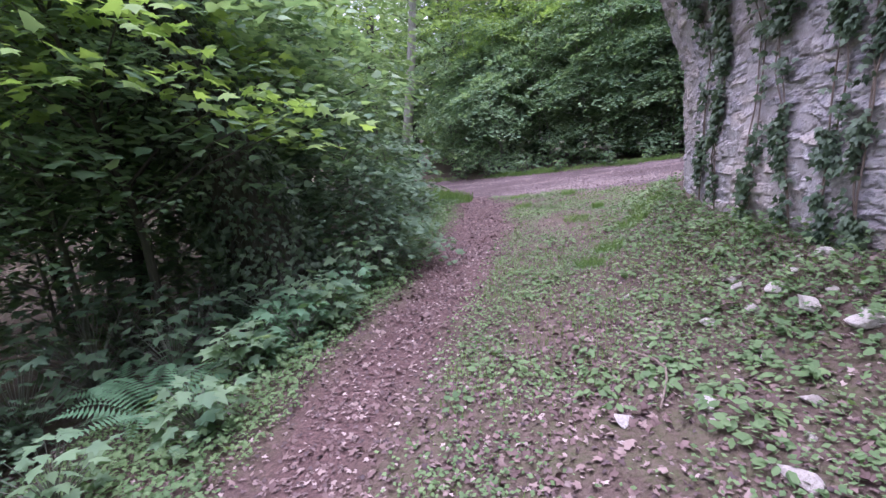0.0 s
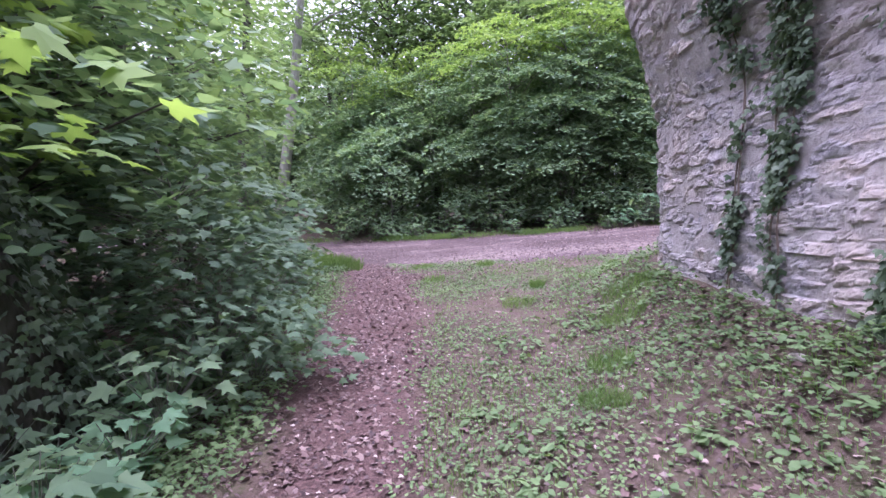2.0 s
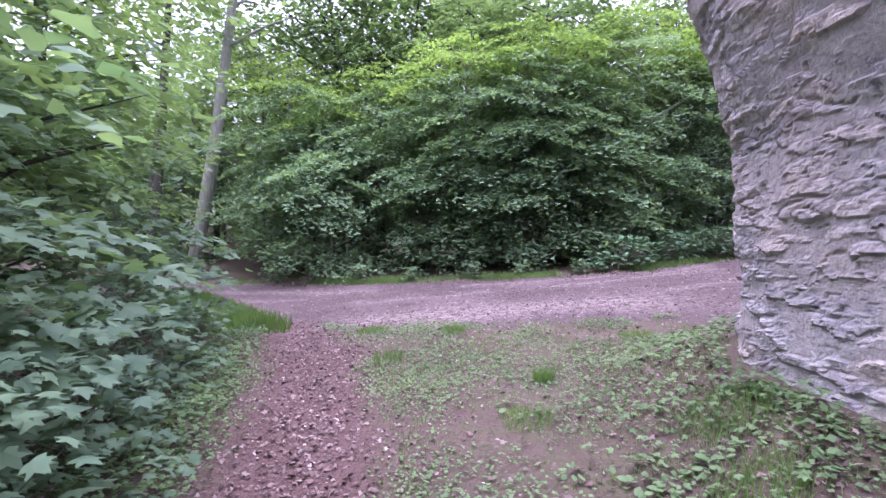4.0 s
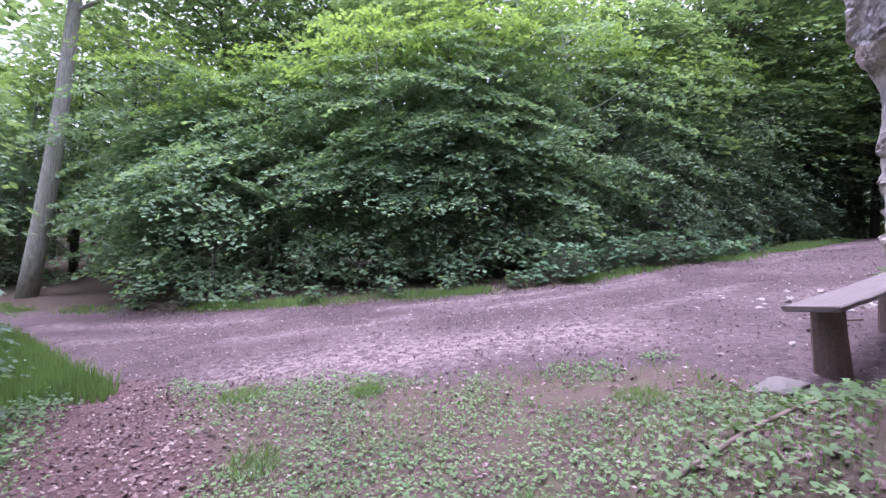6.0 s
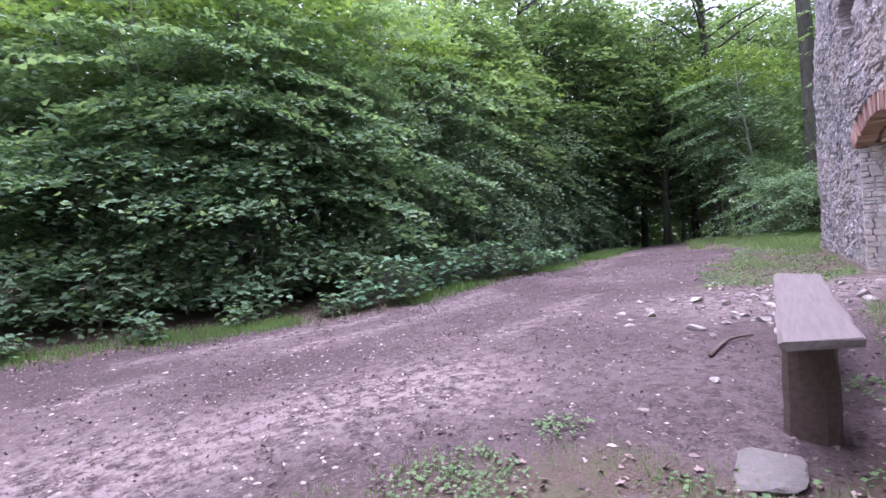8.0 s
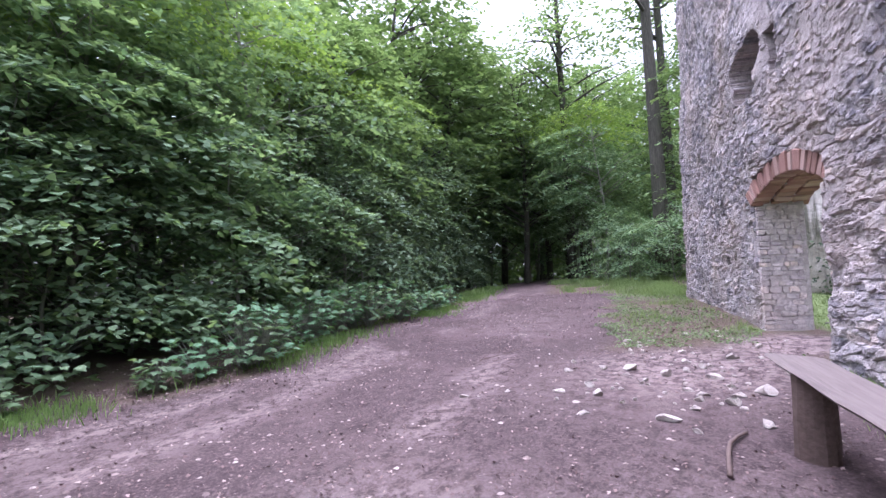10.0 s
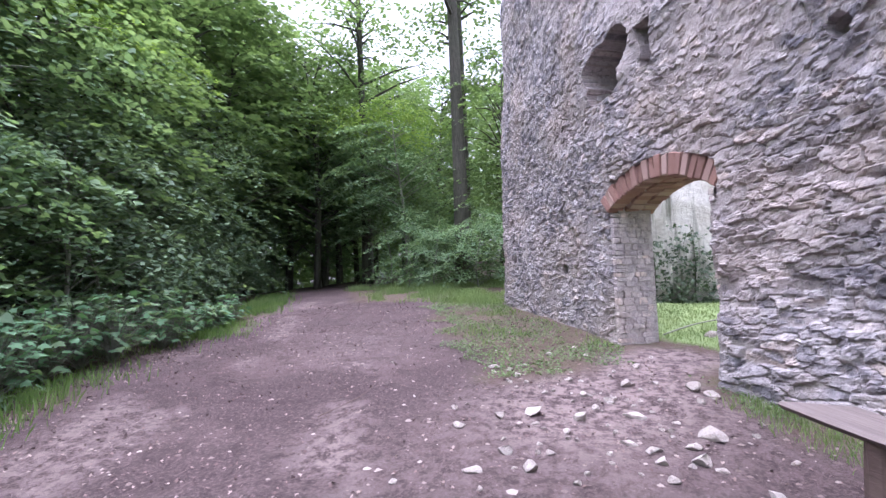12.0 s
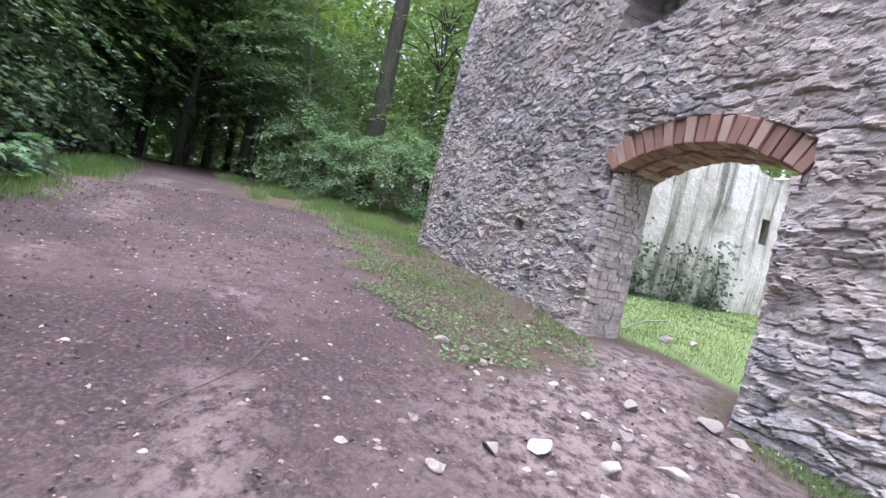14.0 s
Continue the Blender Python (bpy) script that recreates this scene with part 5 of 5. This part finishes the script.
    ok = (d < 0.1) & (t > 0.6) & (left < 0) & free_of_wall(x, y) & (rng.random(len(x)) < np.clip(1.2 * vnoise(x, y, 0.9, 24) - 0.35, 0, 0.6))
    stuff("lawn_grass", blades("lawn_grass", x[ok], y[ok], 0.06, 0.006, rng), "thin short grass on the trampled clearing", "grass")


grasses()


# ---- ivy ----
def wall_ivy():
    rng = np.random.default_rng(41)
    root = tagged(new("ivy_vine"), "dark green ivy climbing the ruin's west face", "ivy")
    stems, pos, out = [], [], []
    for k, (px, py, z0, z1, wide) in enumerate(((2.21, 1.62, 0.55, 4.6, 0.8), (2.30, 1.15, 0.55, 5.0, 1.2), (2.46, 0.45, 0.5, 5.0, 0.6), (2.62, 0.08, 0.5, 5.0, 0.8), (2.78, -0.35, 0.5, 5.0, 1.1), (2.98, -0.75, 0.4, 5.0, 0.9), (3.2, -1.15, 0.4, 5.0, 1.3), (3.48, -1.65, 0.4, 5.0, 1.1), (3.75, -2.1, 0.4, 5.0, 1.2))):
        u0 = near_u(px, py)
        zs = np.arange(z0, z1, 0.08)
        for s in range(2):
            us = u0 + 0.30 * (vnoise(zs, zs * 0, 1.3, 60 + k) - 0.5) + 0.16 * (vnoise(zs, zs * 0, 0.5, 70 + 4 * k + s) - 0.5) + 0.03 * s * (zs - z0)
            p, n = on_wall(us, face_off(us, zs) + 0.03)
            cut = len(zs) - rng.integers(0, 20)
            stems.append(tube(np.concatenate([p, zs[:, None]], 1)[:cut], np.linspace(0.008, 0.003, len(zs))[:cut], 5, False))
        m = int((2600 if k < 2 else 3600) * wide)
        zz = z0 + (z1 - z0) * rng.random(m) ** 0.8
        axis = u0 + 0.30 * (vnoise(zz, zz * 0, 1.3, 60 + k) - 0.5)
        uu = axis + rng.normal(0, 1, m) * (0.045 + 0.075 * wide * np.clip((zz - 1.4) / 1.6, 0, 1.4))
        clump = vnoise(uu, zz, 0.16, 80 + k) + 0.6 * (vnoise(uu, zz, 0.5, 90 + k) - 0.5)
        keep = rng.random(m) < np.clip(4.0 * (clump - 0.42), 0.02, 1)
        uu, zz = uu[keep], zz[keep]
        p, n = on_wall(uu, face_off(uu, zz) + rng.uniform(0.02, 0.10, len(uu)))
        pos.append(np.concatenate([p, zz[:, None]], 1))
        out.append(np.arctan2(n[:, 1], n[:, 0]) + rng.normal(0, 0.7, len(uu)))
    part("stem", mesh_from("stem", *join(stems), MAT_TWIG, True), root)["kind"] = "stuff"
    part("foliage", leaves("foliage", np.concatenate(pos), np.concatenate(out), 0.056, THREE, MAT_IVY, 0.5, 1.4, rng), root)["kind"] = "stuff"
    root = tagged(new("ivy_vine"), "ivy patches on the courtyard's pale back wall", "ivy")
    q, w = spline([(13.0, 7.2), (12.7, 5.2), (13.2, 3.0), (13.9, 1.5)], 0.05)
    t = np.gradient(q, axis=0)
    t /= np.linalg.norm(t, axis=1)[:, None]
    nr = np.stack([t[:, 1], -t[:, 0]], 1)
    pos, out = [], []
    for c, hi, n in ((1.45, 1.2, 420), (2.1, 1.5, 420), (2.6, 1.0, 260), (3.4, 1.1, 300), (4.2, 1.3, 360)):
        s = rng.normal(c, 0.24, n)
        i = np.clip((s / w[-1] * (len(w) - 1)).astype(int), 0, len(w) - 1)
        z = ground_z(q[i, 0], q[i, 1]) + hi * rng.random(n) ** 1.7
        pos.append(np.concatenate([q[i] + nr[i] * rng.uniform(0.06, 0.2, n)[:, None], z[:, None]], 1))
        out.append(np.arctan2(nr[i, 1], nr[i, 0]) + rng.normal(0, 0.6, n))
    runs = []
    for c, hi in ((1.6, 1.3), (2.3, 1.5), (3.3, 0.9), (4.2, 1.0)):
        i = int(np.clip(c / w[-1] * (len(w) - 1), 0, len(w) - 1))
        z0 = float(ground_z(*q[i]))
        runs.append(tube([(*(q[i] + nr[i] * 0.05), z0 - 0.1), (*(q[i + 1] + nr[i] * 0.08), z0 + hi * 0.5), (*(q[i] + nr[i] * 0.08), z0 + hi)], [0.018, 0.012, 0.005], 5, False))
    part("stem", mesh_from("stem", *join(runs), MAT_BARK, True), root)["kind"] = "stuff"
    part("foliage", leaves("foliage", np.concatenate(pos), np.concatenate(out), 0.075, THREE, MAT_IVY, 0.5, 1.0, rng), root)["kind"] = "stuff"


wall_ivy()


def ivy_tree(x, y, height, radius):
    rng = np.random.default_rng(43)
    root = tagged(new("ivy_clad_tree"), "old trunk wrapped in dark glossy ivy", "tree")
    z0 = float(ground_z(x, y)) - 0.2
    k = np.linspace(0, 1, 10)
    pts = np.stack([x - 1.3 * k, y - 1.1 * k, z0 + height * k], 1)
    part("trunk", mesh_from("trunk", *tube(pts, radius * (1.2 - 0.5 * k), 12), MAT_BARK, True), root)
    n = 9500
    h = rng.random(n)
    a = rng.uniform(0, 6.3, n)
    r = radius * (1.2 - 0.5 * h) + rng.uniform(0.0, 0.22, n) + 0.12 * vnoise(a * 2, h * 9, 1.0, 4)
    p = np.stack([np.interp(h, k, pts[:, 0]) + r * np.cos(a), np.interp(h, k, pts[:, 1]) + r * np.sin(a), z0 + height * h], 1)
    part("ivy", leaves("ivy", p, a + rng.normal(0, 0.5, n), 0.075, THREE, MAT_IVY, 0.5, 1.3, rng), root, "dark glossy ivy leaves")["kind"] = "stuff"


ivy_tree(-2.7, 0.4, 5.5, 0.42)


# ---- broad-leaved plants beside the trail ----
def seedling(x, y, height, n, size, rng, mat=MAT_HERB, label="maple seedling with broad green leaves", group="seedlings beside the trail"):
    root = tagged(new("maple_seedling"), label, "plant", group)
    z0 = float(ground(x, y)) - 0.02
    stems, pos, out = [], [], []
    for i in range(n):
        a = rng.uniform(0, 6.3)
        h = height * rng.uniform(0.2, 1.0)
        r = 0.62 * height * rng.uniform(0.1, 1.0)
        e = np.array([x + r * math.cos(a), y + r * math.sin(a), z0 + h])
        b = np.array([x + 0.3 * r * math.cos(a), y + 0.3 * r * math.sin(a), z0 + h * 0.5])
        stems.append(tube([(x, y, z0), b, e], [0.006, 0.004, 0.002], 4, False))
        pos.append(e)
        out.append(a)
    part("stem", mesh_from("stem", *join(stems), MAT_STEM, True), root)["kind"] = "stuff"
    part("foliage", leaves("foliage", np.array(pos), np.array(out), size, MAPLE, mat, 0.3, 0.25, rng), root)["kind"] = "stuff"


rng_plants = np.random.default_rng(51)
for px, py, ph, pn, ps in ((-1.35, -0.75, 0.62, 54, 0.19), (-1.7, -0.35, 0.5, 24, 0.16), (-1.55, -1.6, 0.55, 48, 0.20), (-1.1, -2.5, 0.5, 41, 0.18), (-1.5, -3.2, 0.6, 28, 0.17), (-1.75, 0.5, 0.8, 54, 0.19),
                           (-2.05, 1.4, 1.1, 44, 0.18), (-2.3, 2.1, 1.0, 40, 0.17), (-2.7, 3.2, 0.9, 38, 0.16), (-2.85, 4.1, 0.8, 40, 0.15), (-3.1, 5.2, 0.9, 40, 0.15), (-3.4, 6.2, 0.8, 36, 0.14), (-1.5, 1.2, 0.45, 20, 0.12)):
    # Seedlings past y = 1 get the leaf colour with shade in it.
    seedling(px, py, ph * 0.9, int(pn * 2.1), ps * 0.66, rng_plants, MAT_SHADED_LEAF if py > 1 else MAT_MAPLE)


for px, py, ph, pn, ps in ((-1.5, -0.55, 0.5, 70, 0.125), (-1.75, -0.95, 0.55, 70, 0.13), (-1.35, -1.15, 0.45, 60, 0.12), (-1.6, 0.0, 0.5, 60, 0.12)):
    seedling(px, py, ph, pn, ps, rng_plants, MAT_FERN, "maple seedling with broad pale green leaves")


for px, py, ph, pn, ps in ((-2.9, -1.0, 0.95, 70, 0.13), (-2.5, -1.6, 0.8, 60, 0.13), (-3.3, -0.3, 1.1, 70, 0.13), (-2.2, -0.5, 0.7, 60, 0.13), (-3.6, -1.7, 1.2, 80, 0.14), (-3.1, -2.6, 1.0, 70, 0.13), (-4.2, -0.9, 1.3, 80, 0.14)):
    # Shade of the wood is put into the leaf colour as well.
    seedling(px, py, ph, pn, ps, rng_plants, MAT_SHADED_LEAF, "maple seedling with broad leaves in the wood's shade", "seedlings in the wood")


def bush_row():
    """Pale-leaved herbs and shrubs at the foot of the hedge."""
    rng = np.random.default_rng(53)
    q, w = spline([p for p in FAR_EDGE if 0 < p[0] < 14], 0.36)
    for i, (x, y) in enumerate(q):
        if not 3.4 < x < 11.0:
            continue
        h = rng.uniform(0.55, 0.95) * (1.0 if x < 9 else 0.7)
        seedling(x + rng.normal(0, 0.1), y + rng.uniform(0.15, 0.75), h, int(95 * h + 30), 0.115, rng, (MAT_FERN, MAT_MAPLE, MAT_FERN)[i % 3], "low green shrub with broad leaves at the road's edge", "shrubs along the road")
    for x, y, h in ((3.0, 11.75, 0.4), (0.4, 12.0, 0.45), (-2.6, 12.8, 0.5), (1.6, 11.9, 0.35), (-1.2, 12.3, 0.4), (-4.0, 13.2, 0.5), (-5.2, 13.7, 0.5)):
        seedling(x + 0.15, y - 0.2, h, 70, 0.11, rng, MAT_MAPLE, "low green shrub with broad leaves at the road's edge", "shrubs along the road")


bush_row()


def fern(x, y, n, length, rng):
    root = tagged(new("fern"), "pale green fern with arching fronds", "fern")
    z0 = float(ground(x, y))
    for i in range(n):
        a = 6.283 * i / n + rng.uniform(-0.3, 0.3)
        verts, faces = [], []
        for j in range(22):
            k = j / 21
            r, z = length * 0.85 * k, length * (1.05 * k - 0.75 * k * k)
            c = np.array([x + r * math.cos(a), y + r * math.sin(a), z0 + z])
            wid = 0.20 * length * math.sin(math.pi * min(1, k * 0.9 + 0.1)) + 0.01
            for s in (-1, 1):
                side = np.array([-math.sin(a) * s, math.cos(a) * s, -0.25])
                fwd = np.array([math.cos(a), math.sin(a), 0.2]) * length * 0.028
                m = len(verts)
                verts += [c, c + side * wid * 0.5 + fwd, c + side * wid + fwd * 1.2, c + side * wid * 0.5 - fwd * 0.3]
                faces.append((m, m + 1, m + 2, m + 3))
        part("frond", mesh_from("frond", verts, faces, MAT_FERN), root)["kind"] = "stuff"


fern(-1.85, -2.3, 9, 0.75, rng_plants)
fern(-2.6, -1.9, 9, 0.7, rng_plants)


# ---- single wall stones round the doorway ----
def single_stones():
    """Each stone a closed-sided piece: its broken face and flanks that run back into the wall."""
    for quads in SINGLE_STONES:
        used, inv = np.unique(quads, return_inverse=True)
        inv = inv.reshape(quads.shape)
        v = STONE_VERTS[used]
        mid = v.mean(0)
        _, n = on_wall(np.array(near_u(mid[0], mid[1])))
        back = v - np.array([n[0], n[1], 0]) * 0.07
        edges = set()
        for q in inv:
            for k in range(4):
                edges.add((int(q[k]), int(q[(k + 1) % 4])))
        m = len(v)
        faces = [tuple(int(k) for k in q) for q in inv]
        faces += [(b, a, m + a, m + b) for a, b in sorted(edges) if (b, a) not in edges]
        me = mesh_from("stone", np.concatenate([v, back]), faces, MAT_STONE)
        at = me.color_attributes.new("tone", "FLOAT_COLOR", "POINT")
        at.data.foreach_set("color", np.concatenate([STONE_TONE[used]] * 2).astype(np.float32).ravel())
        part("stone", me, WALL_OB)


single_stones()
